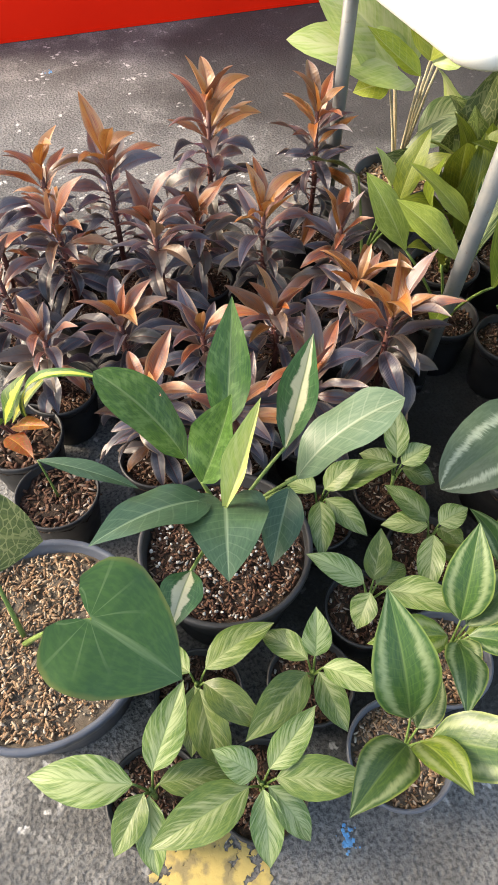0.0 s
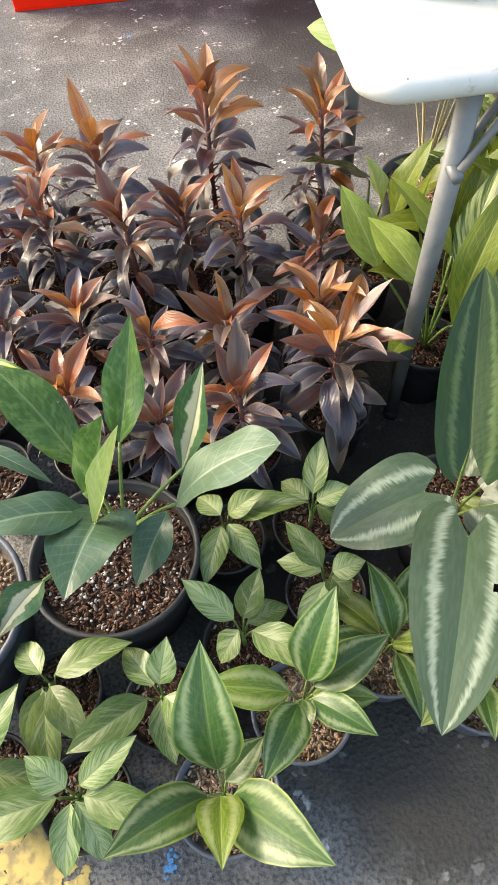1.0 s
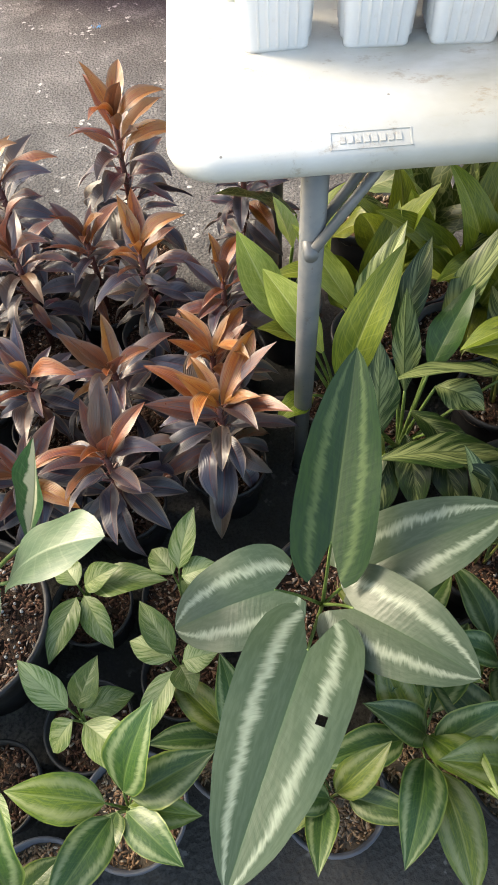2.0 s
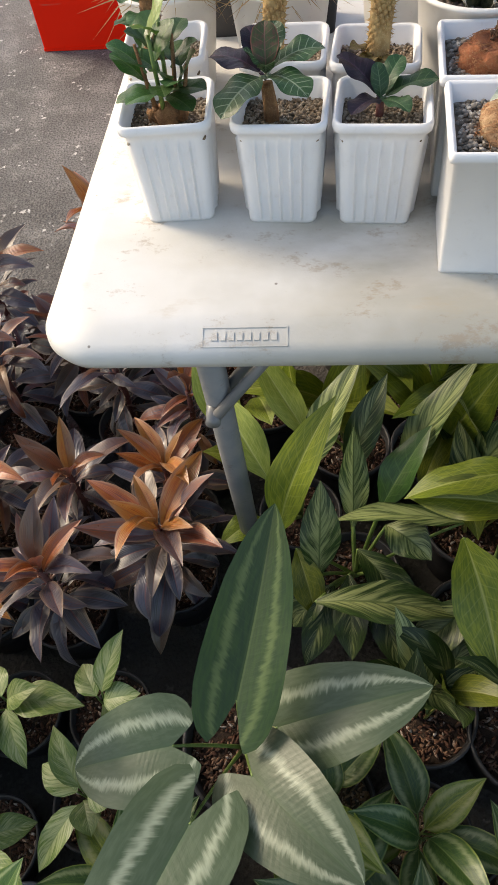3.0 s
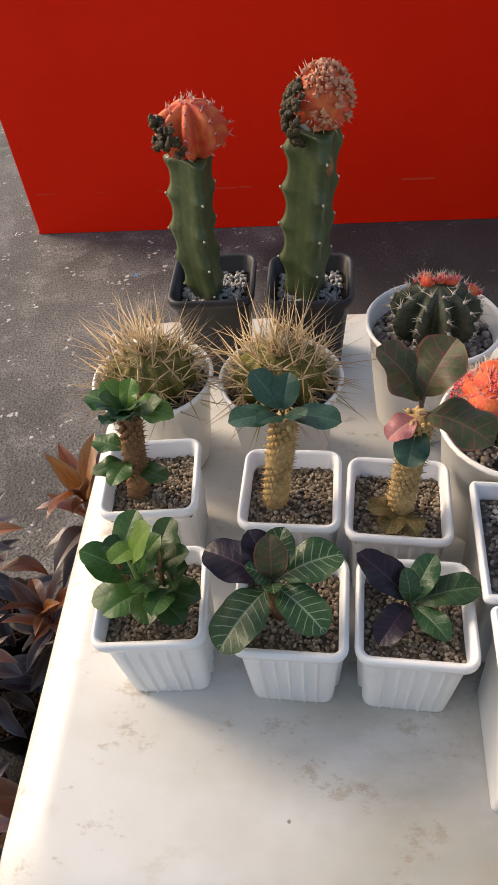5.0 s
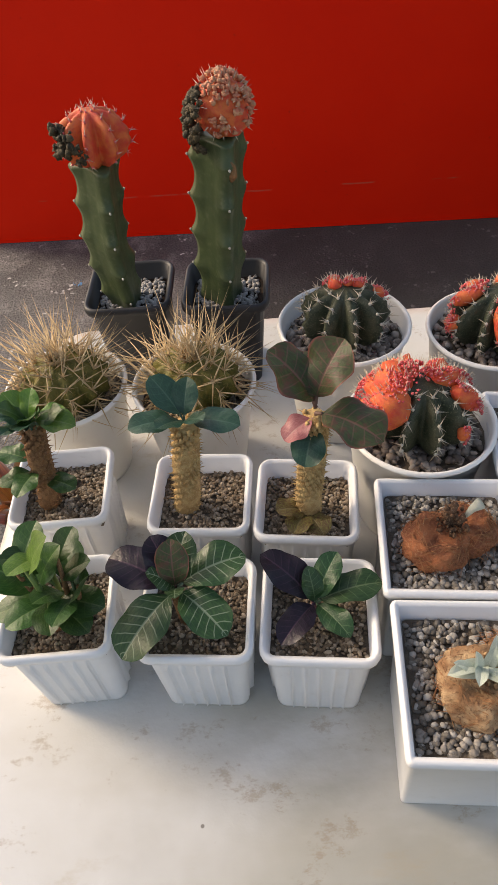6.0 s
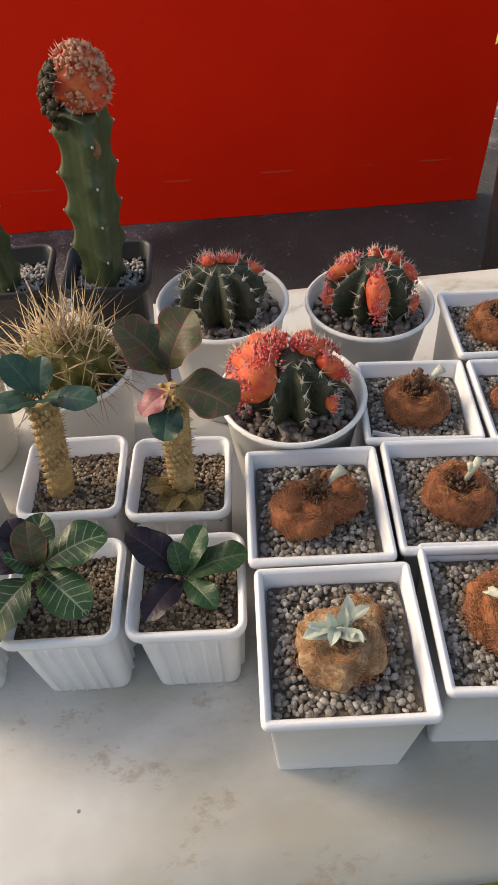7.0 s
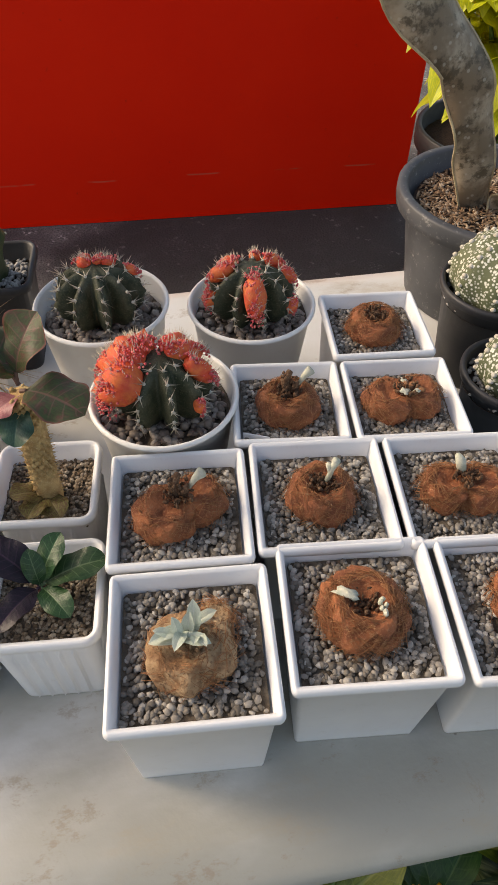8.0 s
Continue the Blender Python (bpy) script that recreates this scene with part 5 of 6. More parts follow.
def black_square_pot(t):
    part("pot", shared(("pot", "black square"), lambda: square_pot(0.092, 0.066, 0.116, 0.016, 0.004, 0.010, 0, 0.86)), BLACK, t, "black square pot")
    part("soil", shared(("soil", "black square"), lambda: sheet_disc(0, 0.096, 0.0382, 0.012)), SOIL, t)
    part("gravel", shared(("gravel", "black square"), lambda: stones(0, 0.098, 0.0026, 480, 0.0338, seed=31)), PUMICE, t, kind="stuff")


GRAFT = "grafted cacti in black pots"
t = thing("grafted_cactus", -0.262, 0.548, ZT, "grafted cactus with ribbed orange cap in black square pot", "potted cactus", GRAFT, -6)
black_square_pot(t)
grafted_stem(t, [(-0.004, -0.008, 0.09), (-0.008, -0.014, 0.17), (0.000, -0.014, 0.256)], 0.0245, 3, 1.0, radians(52))
cap = part("cap", ribbed_body(8, 0.033, 0.049, 0.55, 0.246, 16, 8, 2), CORAL, t, "orange ribbed cactus cap", pose(0.002, -0.014, 0.008))
sp, kn = Build(), Build()
rnd = random.Random(8)
for p, d in rib_points(8, 0.034, 0.049, 0.246, 6, 0.06, 0.7):
    kn.ball(p, 0.0013, 0.0013, 0.0013, 6, 4, 0.3)
    for _ in range(3):
        sp.spine(p, d + Vector((rnd.uniform(-0.8, 0.8), rnd.uniform(-0.8, 0.8), rnd.uniform(-0.4, 0.9))), rnd.uniform(0.003, 0.008), 0.0004)
part("knob_cover", kn, CORAL_TIP, cap, kind="stuff")
part("spine_cover", sp, SPINE_PALE, cap, kind="stuff")
b = Build()
for k in range(9):
    a = radians(150 + 14 * k)
    for q in range(9):
        b.ball((0.026 * math.cos(a) + rnd.uniform(-0.005, 0.005), -0.014 + 0.026 * math.sin(a) + rnd.uniform(-0.005, 0.005), 0.270 + 0.004 * (k % 4) + rnd.uniform(-0.007, 0.008)), rnd.uniform(0.0014, 0.0036), None, None, 7, 5, 0.9, k * 9 + q)
part("offset_crust", b, CRUST, cap, "small dark offsets under the cap", kind="stuff")

t = thing("grafted_cactus", -0.158, 0.530, ZT, "grafted cactus with rusty knobbly crest in black square pot", "potted cactus", GRAFT, -8)
black_square_pot(t)
grafted_stem(t, [(-0.004, -0.006, 0.09), (0.002, -0.006, 0.2), (0.010, -0.006, 0.272)], 0.0280, 3, 2.2, radians(46))
b = Build()
rnd = random.Random(12)
b.ball((0.014, -0.006, 0.296), 0.022, 0.02, 0.026, 16, 10, 0.3, 4)
cap = part("cap", b, CORAL, t, "coral red crested cactus cap")
b = Build()
for k in range(520):
    a, th = rnd.uniform(0, 6.283), rnd.uniform(0.0, 2.2)
    d = Vector((math.sin(th) * math.cos(a), math.sin(th) * math.sin(a), math.cos(th)))
    if noise.noise(d * 2.2 + Vector((3.1, 0, 0))) < -0.04:
        continue
    b.ball(Vector((0.014, -0.006, 0.296)) + Vector((d.x * 0.025, d.y * 0.023, d.z * 0.029)), rnd.uniform(0.0009, 0.0034), rnd.uniform(0.0009, 0.003), rnd.uniform(0.0009, 0.003), 7, 5, 0.9, k)
part("knob_cover", b, RUST, cap, "rusty pink knobs", kind="stuff")
b = Build()
for k in range(170):
    a, th = rnd.uniform(2.3, 4.2), rnd.uniform(0.5, 2.4)
    d = Vector((math.sin(th) * math.cos(a), math.sin(th) * math.sin(a), math.cos(th)))
    b.ball(Vector((0.008, -0.008, 0.287)) + d * 0.029, rnd.uniform(0.0012, 0.0036), None, None, 6, 5, 0.9, k)
part("offset_crust", b, CRUST, cap, "dark brown green offsets", kind="stuff")
sp = Build()
for k in range(90):
    a, th = rnd.uniform(0, 6.283), rnd.uniform(0.0, 2.2)
    d = Vector((math.sin(th) * math.cos(a), math.sin(th) * math.sin(a), math.cos(th)))
    sp.spine(Vector((0.012, -0.006, 0.295)) + d * 0.028, d, rnd.uniform(0.004, 0.008), 0.0005)
part("spine_cover", sp, SPINE_PALE, cap, kind="stuff")
b = Build()
b.ball((0.018, -0.030, 0.250), 0.006, 0.005, 0.009, 9, 6, 0.4, 2)
part("scar", b, BARK_BROWN, t, "brown corky scar")


# ---- right end of the table ----
t = thing("dragon_plant", 0.412, 0.505, ZT, "twisted grey mottled succulent leaves in dusty grey round pot", "potted plant", "", 0)
part("pot", round_pot(0.119, 0.088, 0.138, 0.010, 0.022, 0.86), DUSTY, t, "dusty grey plastic pot")
part("soil", sheet_disc(0.098, 0.116), SOIL, t)
part("husk", stones(0.093, 0.119, 0.0019, 2400, flat=0.3, long=3.6, seed=40), HUSK, t, kind="stuff")


def twisted_leaf(pts, widths, turns, thick=0.008, start=0.0):
    """A thick leaf that winds upwards, and its thin pale margin as a mesh of its own."""
    b, margin = Build(), Build()
    rows, rims = [], ([], [])
    P = [Vector(p) for p in pts]
    K = 40
    for k in range(K + 1):
        f = k / K * (len(P) - 1)
        i = min(int(f), len(P) - 2)
        u = f - i
        p0, p1, p2, p3 = P[max(i - 1, 0)], P[i], P[i + 1], P[min(i + 2, len(P) - 1)]
        p = 0.5 * ((2 * p1) + (p2 - p0) * u + (2 * p0 - 5 * p1 + 4 * p2 - p3) * u * u + (3 * p1 - p0 - 3 * p2 + p3) * u ** 3)
        w = float(np.interp(f, range(len(P)), widths))
        d = (P[i + 1] - P[i]).normalized()
        a = start + turns * k / K
        flat = Vector((math.cos(a), math.sin(a), 0))
        side = (flat - d * flat.dot(d)).normalized()
        nrm = d.cross(side)
        rip = 0.007 * math.sin(k * 0.75)
        row = []
        for s, n in ((-1, 0.2), (-0.5, 0.9), (0, 0.4), (0.5, 0.9), (1, 0.2), (1, -0.2), (0.5, -1), (0, -1.3), (-0.5, -1), (-1, -0.2)):
            row.append(p + side * s * w / 2 + nrm * (n * thick / 2 + rip * s * s * (1 if s > 0 else -1) * min(1.0, w / 0.04)))
        rows.append(row)
        rims[0].append((row[0] + row[9]) / 2)
        rims[1].append((row[4] + row[5]) / 2)
    b.rings(rows)
    for rim in rims:
        margin.tube(rim, 0.0016, 6)
    return b, margin


MARGIN = tissue("pale leaf margin", (0.45, 0.36, 0.22), (0.36, 0.27, 0.16), (0.55, 0.47, 0.33), 80.0, 0.6, 0.0004)
for pts, widths, turns, start in [
    ([(-0.022, 0.012, 0.100), (-0.045, 0.002, 0.165), (-0.066, -0.005, 0.222), (-0.093, -0.005, 0.276), (-0.150, -0.005, 0.331), (-0.196, -0.005, 0.390), (-0.210, -0.005, 0.460), (-0.165, -0.005, 0.52)], [0.030, 0.040, 0.044, 0.047, 0.052, 0.050, 0.038, 0.004], 0.75, -0.25),
    ([(0.0, -0.005, 0.10), (0.02, -0.015, 0.15), (0.055, -0.02, 0.21), (0.075, -0.01, 0.29)], [0.045, 0.062, 0.055, 0.004], 0.7, -0.2),
]:
    blade, margin = twisted_leaf(pts, widths, turns, 0.011, start)
    leaf = part("leaf", blade, DRAGON, t)
    part("leaf_margin", margin, MARGIN, leaf, "pale leaf margin")


def star_cactus(x, y, r, h, R, label, seed):
    global DOME
    if DOME is None:
        s = Shader("white speckled cactus skin", 0.6, 0.3)
        n = s.voronoi(330.0)
        keep = s.step(s.noise(70.0, 2.0), 0.3, 0.46)
        s.colour(s.mix(s.math("MULTIPLY", s.step(n, 0.5, 0.3), keep), (0.10, 0.115, 0.06), (0.62, 0.62, 0.55)))
        s.bump(n, 0.0006, 0.5)
        DOME = s.mat
    t = thing("potted_cactus", x, y, ZT, label, "potted cactus", "star cacti in black pots")
    part("pot", round_pot(r, r * 0.72, h, 0.004, 0.010, 0.84), BLACK, t, "black round plastic pot")
    part("soil", sheet_disc(r * 0.9, h * 0.84 - 0.003, seed=seed), SOIL, t)
    part("gravel", stones(r * 0.88, h * 0.84, 0.003, 300, seed=seed), PUMICE, t, kind="stuff")
    body = part("body", ribbed_body(8, R, R * 1.7, 0.1, h * 0.84 - R * 0.35, per=8, seed=seed), DOME, t, "white speckled ribbed cactus dome", pose(0, 0, 0, 0, 0, seed * 9))
    ar = Build()
    for p, d in rib_points(8, R, R * 1.7, h * 0.84 - R * 0.35, 8, 0.03, 0.55):
        ar.ball(p, 0.0030, 0.0030, 0.0022, 7, 4)
    part("areole_wool", ar, AREOLE, body, kind="stuff")


star_cactus(0.338, 0.372, 0.058, 0.115, 0.051, "star cactus with white specks in black round pot", 51)
star_cactus(0.299, 0.262, 0.050, 0.100, 0.036, "small star cactus in black round pot", 52)

# yellow green bush on the ground behind the table
t = thing("yellow_bush", 1.06, 1.44, 0.0, "bushy plant with bright yellow green leaves in black pot", "potted plant")
part("pot", round_pot(0.22, 0.17, 0.50, 0.012, 0.05, 0.92), BLACK, t)
part("soil", sheet_disc(0.20, 0.455), SOIL, t)
rnd = random.Random(61)
v = leaf_variants("bush", 4, lambda k: leaf_blade(0.16, 0.085, "ovate", 0.015, 30, 15, -50, 14, 0.25, 12, 4, k, 0.0015))
for k in range(18):
    a, q = rnd.uniform(0, 6.283), rnd.uniform(0.08, 0.26)
    top = Vector((q * math.cos(a), q * math.sin(a), rnd.uniform(0.70, 1.15)))
    b = Build()
    b.tube([(0.03 * math.cos(a), 0.03 * math.sin(a), 0.44), (top.x * 0.45, top.y * 0.45, top.z * 0.75), top], [0.005, 0.004, 0.002], 6)
    part("stem", b, STALK_GREEN, t)
    for j in range(11):
        f = rnd.uniform(0.3, 1.0)
        p = Vector((0.03 * math.cos(a), 0.03 * math.sin(a), 0.44)).lerp(top, f)
        part("leaf", v[(k + j) % 4], YELLOW, t, "", leaf_pose(p, rnd.uniform(0, 360), rnd.uniform(-35, 40), 0, rnd.uniform(0.75, 1.25)))


# ---- plants on the ground ----
def pot_on_ground(t, r, h, material, top=None, top_size=0.004, count=260, seed=0, fill=0.86, label=""):
    part("pot", shared(("pot", "ground", r, h, material.name), lambda: round_pot(r, r * 0.76, h, r * 0.05, h * 0.11, fill)), material, t, label)
    part("soil", shared(("soil", "ground", r, h), lambda: sheet_disc(r * 0.93, h * fill - 0.004, bumpy=0.01)), BED if top is HUSK else SOIL, t)
    if top:
        part("coir", shared(("coir", r, h, seed % 2, top.name), lambda: stones(r * 0.88, h * fill - 0.001, top_size, count, flat=0.25, long=3.4, seed=seed % 2)), top, t, kind="stuff")


# bronze cordylines
CORD = [(-0.975, 0.534, 0.335, 0.9), (-0.853, 0.505, 0.370, 1.0), (-0.643, 0.575, 0.405, 1.05), (-0.430, 0.560, 0.385, 0.95), (-0.964, 0.432, 0.29, 1.0), (-0.792, 0.345, 0.32, 1.0), (-0.587, 0.362, 0.305, 0.95), (-0.447, 0.320, 0.28, 0.85), (-0.455, 0.185, 0.26, 0.95), (-0.878, 0.204, 0.24, 0.9), (-0.746, 0.146, 0.235, 0.95), (-0.613, 0.168, 0.235, 1.0), (-0.436, 0.080, 0.270, 1.15), (-0.856, 0.005, 0.27, 0.95), (-0.725, -0.010, 0.205, 0.95), (-0.594, 0.000, 0.250, 1.05), (-1.075, 0.335, 0.27, 1.0), (-1.01, 0.20, 0.23, 0.9), (-0.70, 0.44, 0.26, 0.9), (-1.09, 0.50, 0.30, 0.9)]


def cordyline(x, y, h, sc, seed):
    rnd = random.Random(100 + seed)
    t = planted("cordyline", x, y, 0.0, ("young cordyline with orange top and purple leaves in black pot" if seed in (1, 2, 3, 12, 6) else "young cordyline with purple bronze leaves in black pot"), "potted plant", "bronze cordylines")
    pot_on_ground(t, 0.068, 0.115, BLACK, COCO, 0.0026, 460, seed)
    b = Build()
    b.tube([(0, 0, 0.08), (rnd.uniform(-0.006, 0.006), rnd.uniform(-0.006, 0.006), (0.08 + h) / 2), (0, 0, h)], [0.006, 0.0055, 0.0045], 8)
    part("stem", b, STALK_RED, t)
    v = leaf_variants("cordyline", 5, lambda k: leaf_blade(0.106, 0.037, "lance", 0.018, 52, 34, -44 - 15 * k, 22, 0.28, 12, 3, k, 0.0022, twist=(-25, 20, 0, 35, -10)[k]))
    top = leaf_variants("cordyline top", 4, lambda k: leaf_blade(0.112, 0.036, "lance", 0.014, 40, 24, -14 - 22 * k, 28, 0.2, 12, 3, k, 0.002, twist=(-20, 15, 0, 28)[k]))
    n = int(32 + (h - 0.2) * 60)
    for k in range(n):
        f = k / (n - 1)
        z = 0.115 + (h - 0.115) * (0.15 + 0.85 * f)
        pitch = -34 + 84 * f ** 1.6 + rnd.uniform(-15, 15)
        s = sc * 0.94 * rnd.uniform(0.65, 1.12)
        young = f > 0.66
        o = part("leaf", top[k % 4] if young else v[k % 5], CORDYLINE, t, "", leaf_pose((0, 0, z), k * 137.5 + seed * 40 + rnd.uniform(-25, 25), pitch, rnd.uniform(-38, 38) * (0.4 if young else 1.0), s))
        hot = 1.0 if seed in (0, 1, 2, 3, 6, 12, 13, 8) else 0.7
        age = max(0.0, (f - 0.55) / 0.45) ** 0.9 * hot * rnd.uniform(0.65, 1.15) + rnd.uniform(0.0, 0.38) + (0.5 if rnd.random() < 0.07 else 0)
        o.color = (min(age, 1.0), 0, 0, 1)


for k, (x, y, h, sc) in enumerate(CORD):
    cordyline(x, y, h, sc, k)


# streaked green leafy plants
def leaf_fan(t, centre, tips, material, seed, slim=0.4, stalk=STALK_GREEN, lift=0.02):
    """Leaves that spread from one centre to given tips."""
    c = Vector(centre)
    bpy.context.view_layer.update()
    for k, tip in enumerate(tips):
        tip = Vector(tip)
        tip = tip + (tip - c) * 0.06
        base = c.lerp(tip, 0.13) + Vector((0, 0, lift))
        d = (tip - base).length
        mat = material if not isinstance(material, list) else material[k % len(material)]
        blade_between(t, c - Vector((0, 0, 0.03)), base, tip, min(max(d * slim, 0.042), 0.085), mat, "ovate", 20, 17, (-10, 8, -4, 12, 0)[k % 5], "", 0.1, seed * 10 + k, stalk, 0.0017)


def streaked(x, y, seed, tips, h=0.09, turn=0.0):
    t = planted("leafy_plant", x, y, 0.0, "small leafy plant with white streaked green leaves in black pot", "potted plant", "streaked leafy plants", turn)
    pot_on_ground(t, 0.062, h, BLACK, COCO, 0.0024, 460, seed)
    b = Build()
    b.tube([(0, 0, h * 0.8), (0, 0, h + 0.04)], [0.004, 0.003], 6)
    part("stem", b, STALK_GREEN, t)
    leaf_fan(t, (x, y, 0.135), tips, SPATH, seed, 0.47)


STREAKED = [
    ((-0.939, -0.503), [(-1.07, -0.463, 0.15), (-0.88, -0.413, 0.2), (-0.986, -0.559, 0.13), (-0.945, -0.584, 0.1), (-0.843, -0.51, 0.13)]),
    ((-0.806, -0.527), [(-0.94, -0.563, 0.14), (-0.688, -0.553, 0.15), (-0.856, -0.492, 0.19), (-0.73, -0.471, 0.18), (-0.816, -0.606, 0.1), (-0.766, -0.592, 0.1)]),
    ((-0.707, -0.411), [(-0.811, -0.48, 0.16), (-0.693, -0.357, 0.2), (-0.641, -0.467, 0.17), (-0.686, -0.488, 0.12), (-0.761, -0.348, 0.13)]),
    ((-0.862, -0.391), [(-0.752, -0.35, 0.16), (-0.792, -0.469, 0.15), (-0.884, -0.467, 0.1), (-0.847, -0.501, 0.1), (-0.91, -0.337, 0.13)]),
    ((-0.598, -0.327), [(-0.675, -0.271, 0.18), (-0.571, -0.266, 0.2), (-0.491, -0.394, 0.17), (-0.627, -0.364, 0.12), (-0.536, -0.294, 0.13)]),
    ((-0.624, -0.160), [(-0.503, -0.154, 0.18), (-0.563, -0.143, 0.2), (-0.65, -0.256, 0.14), (-0.572, -0.23, 0.13), (-0.664, -0.116, 0.14)]),
    ((-0.474, -0.255), [(-0.528, -0.187, 0.18), (-0.423, -0.245, 0.17), (-0.449, -0.294, 0.16), (-0.512, -0.339, 0.12), (-0.542, -0.228, 0.14)]),
    ((-0.489, -0.139), [(-0.468, -0.055, 0.2), (-0.432, -0.124, 0.17), (-0.531, -0.093, 0.14), (-0.434, -0.165, 0.13)]),
]
for k, ((x, y), tips) in enumerate(STREAKED):
    streaked(x, y, k, tips)


# silver banded plants
def banded(x, y, seed, sc=1.0, h=0.10, n=7, mat=BANDED, r=0.07, pot=SLATE, tips=None):
    rnd = random.Random(300 + seed)
    t = planted("banded_plant", x, y, 0.0, "plant with pointed green leaves banded in silver in grey pot", "potted plant", "silver banded plants")
    pot_on_ground(t, r, h, pot, HUSK, 0.0024, 700, seed)
    if tips:
        leaf_fan(t, (x, y, 0.15), tips, [BANDED, BANDED, BANDED_YELLOW, BANDED], seed + 30, 0.5, lift=0.03)
        return t
    v = leaf_variants("banded", 5, lambda k: leaf_blade(0.152, 0.068, "ovate", 0.05, 70, 42, -66 + 8 * k, 20, 0.12, 16, 5, k, 0.0022, curl=0.1))
    for k in range(n):
        f = k / n
        part("leaf", v[k % 5], mat if k % 4 else BANDED_YELLOW, t, "", leaf_pose((0.006 * math.cos(k), 0.006 * math.sin(k), h * 0.9), k * 137.5 + seed * 71, -18 + 46 * f + rnd.uniform(-8, 8), rnd.uniform(-12, 12), sc * rnd.uniform(0.85, 1.1)))
    return t


banded(-0.622, -0.528, 0, tips=[(-0.632, -0.406, 0.319), (-0.729, -0.596, 0.25), (-0.611, -0.608, 0.27), (-0.505, -0.605, 0.27), (-0.572, -0.480, 0.2)])
banded(-0.520, -0.425, 1, tips=[(-0.477, -0.333, 0.284), (-0.415, -0.370, 0.22), (-0.640, -0.420, 0.21), (-0.527, -0.482, 0.196), (-0.440, -0.478, 0.205), (-0.568, -0.526, 0.229), (-0.43, -0.43, 0.17)])
banded(-0.395, -0.345, 2, 0.75, n=6)
banded(-0.270, -0.395, 3, 0.7, n=6)
banded(-0.155, -0.33, 4, 0.9, n=9, pot=BLACK)
banded(-0.03, -0.36, 5, 0.9, n=8, pot=BLACK)
banded(0.09, -0.30, 6, 0.9, n=8, pot=BLACK)

banded(-0.17, -0.205, 7, 0.75, n=7, pot=BLACK)
banded(-0.045, -0.225, 8, 0.75, n=7, pot=BLACK)

# large silver banded plant
t = planted("large_banded_plant", -0.262, -0.150, 0.0, "plant with large grey green leaves banded in silver in black pot", "potted plant")
pot_on_ground(t, 0.105, 0.14, BLACK, COCO, 0.0026, 950, 2)
bpy.context.view_layer.update()
R0 = (-0.282, -0.160, 0.125)
blade_between(t, R0, (-0.308, -0.270, 0.291), (-0.383, -0.499, 0.302), 0.135, SILVER, "arrow", 16, 14, 0, "grey green leaf with silver bands and a small hole", 0.04, 1, STALK_GREEN, hole=(1, 11, 3))
blade_between(t, R0, (-0.280, -0.139, 0.298), (-0.256, 0.044, 0.446), 0.112, SILVER_GREEN, "arrow", -10, 24, 0, "fresh green leaf with pale bands", 0.05, 2, STALK_GREEN)
blade_between(t, R0, (-0.348, -0.196, 0.278), (-0.470, -0.232, 0.222), 0.122, SILVER, "arrow", 22, 12, -8, "", 0.04, 3, STALK_GREEN)
blade_between(t, R0, (-0.252, -0.210, 0.263), (-0.121, -0.293, 0.294), 0.122, SILVER, "arrow", 18, 14, 10, "", 0.04, 4, STALK_GREEN)
blade_between(t, R0, (-0.233, -0.150, 0.240), (-0.059, -0.090, 0.300), 0.118, SILVER, "arrow", 18, 10, 6, "", 0.05, 5, STALK_GREEN)

# marbled plant in the large black pot
t = planted("marbled_plant", -0.785, -0.215, 0.0, "plant with broad cream marbled leaves in large black pot", "potted plant")
pot_on_ground(t, 0.128, 0.165, BLACK, COCO, 0.0026, 1800, 3, 0.88, "large black plastic pot")
part("perlite", stones(0.11, 0.149, 0.0026, 170, flat=0.8, seed=77), PUMICE, t, kind="stuff")
bpy.context.view_layer.update()
C0 = (-0.775, -0.175, 0.15)
for base, tip, w, mat, shape, bow, fold, roll in [
    ((-0.757, -0.110, 0.300), (-0.723, -0.007, 0.445), 0.070, MARBLED, "ovate", -8, 26, 0),
    ((-0.677, -0.197, 0.274), (-0.533, -0.179, 0.378), 0.100, PALE_BLUE, "oval", 24, 12, -14),
    ((-0.799, -0.203, 0.270), (-0.957, -0.268, 0.320), 0.084, BLUE_GREEN, "ovate", 22, 12, 12),
    ((-0.783, -0.226, 0.280), (-0.802, -0.338, 0.297), 0.116, BLUE_GREEN, "heart", 20, 12, 0),
    ((-0.820, -0.122, 0.265), (-0.922, -0.031, 0.371), 0.080, MARBLED, "oval", 26, 14, 0),
    ((-0.675, -0.129, 0.253), (-0.629, -0.074, 0.418), 0.068, MARBLED_CREAM, "lance", -8, 30, 0),
    ((-0.785, -0.225, 0.270), (-0.725, -0.176, 0.430), 0.056, PALE, "lance", -6, 52, 0),
    ((-0.805, -0.176, 0.275), (-0.754, -0.140, 0.404), 0.088, MARBLED, "ovate", -10, 30, 0),
    ((-0.690, -0.205, 0.265), (-0.735, -0.290, 0.215), 0.060, BLUE_GREEN, "ovate", 10, 16, 0),
    ((-0.843, -0.300, 0.270), (-0.880, -0.377, 0.285), 0.056, MARBLED_CREAM, "lance", 20, 20, 0),
]:
    blade_between(t, C0, base, tip, w, mat, shape, bow, fold, roll, "", 0.15, len(t.children), STALK_GREEN, 0.003)

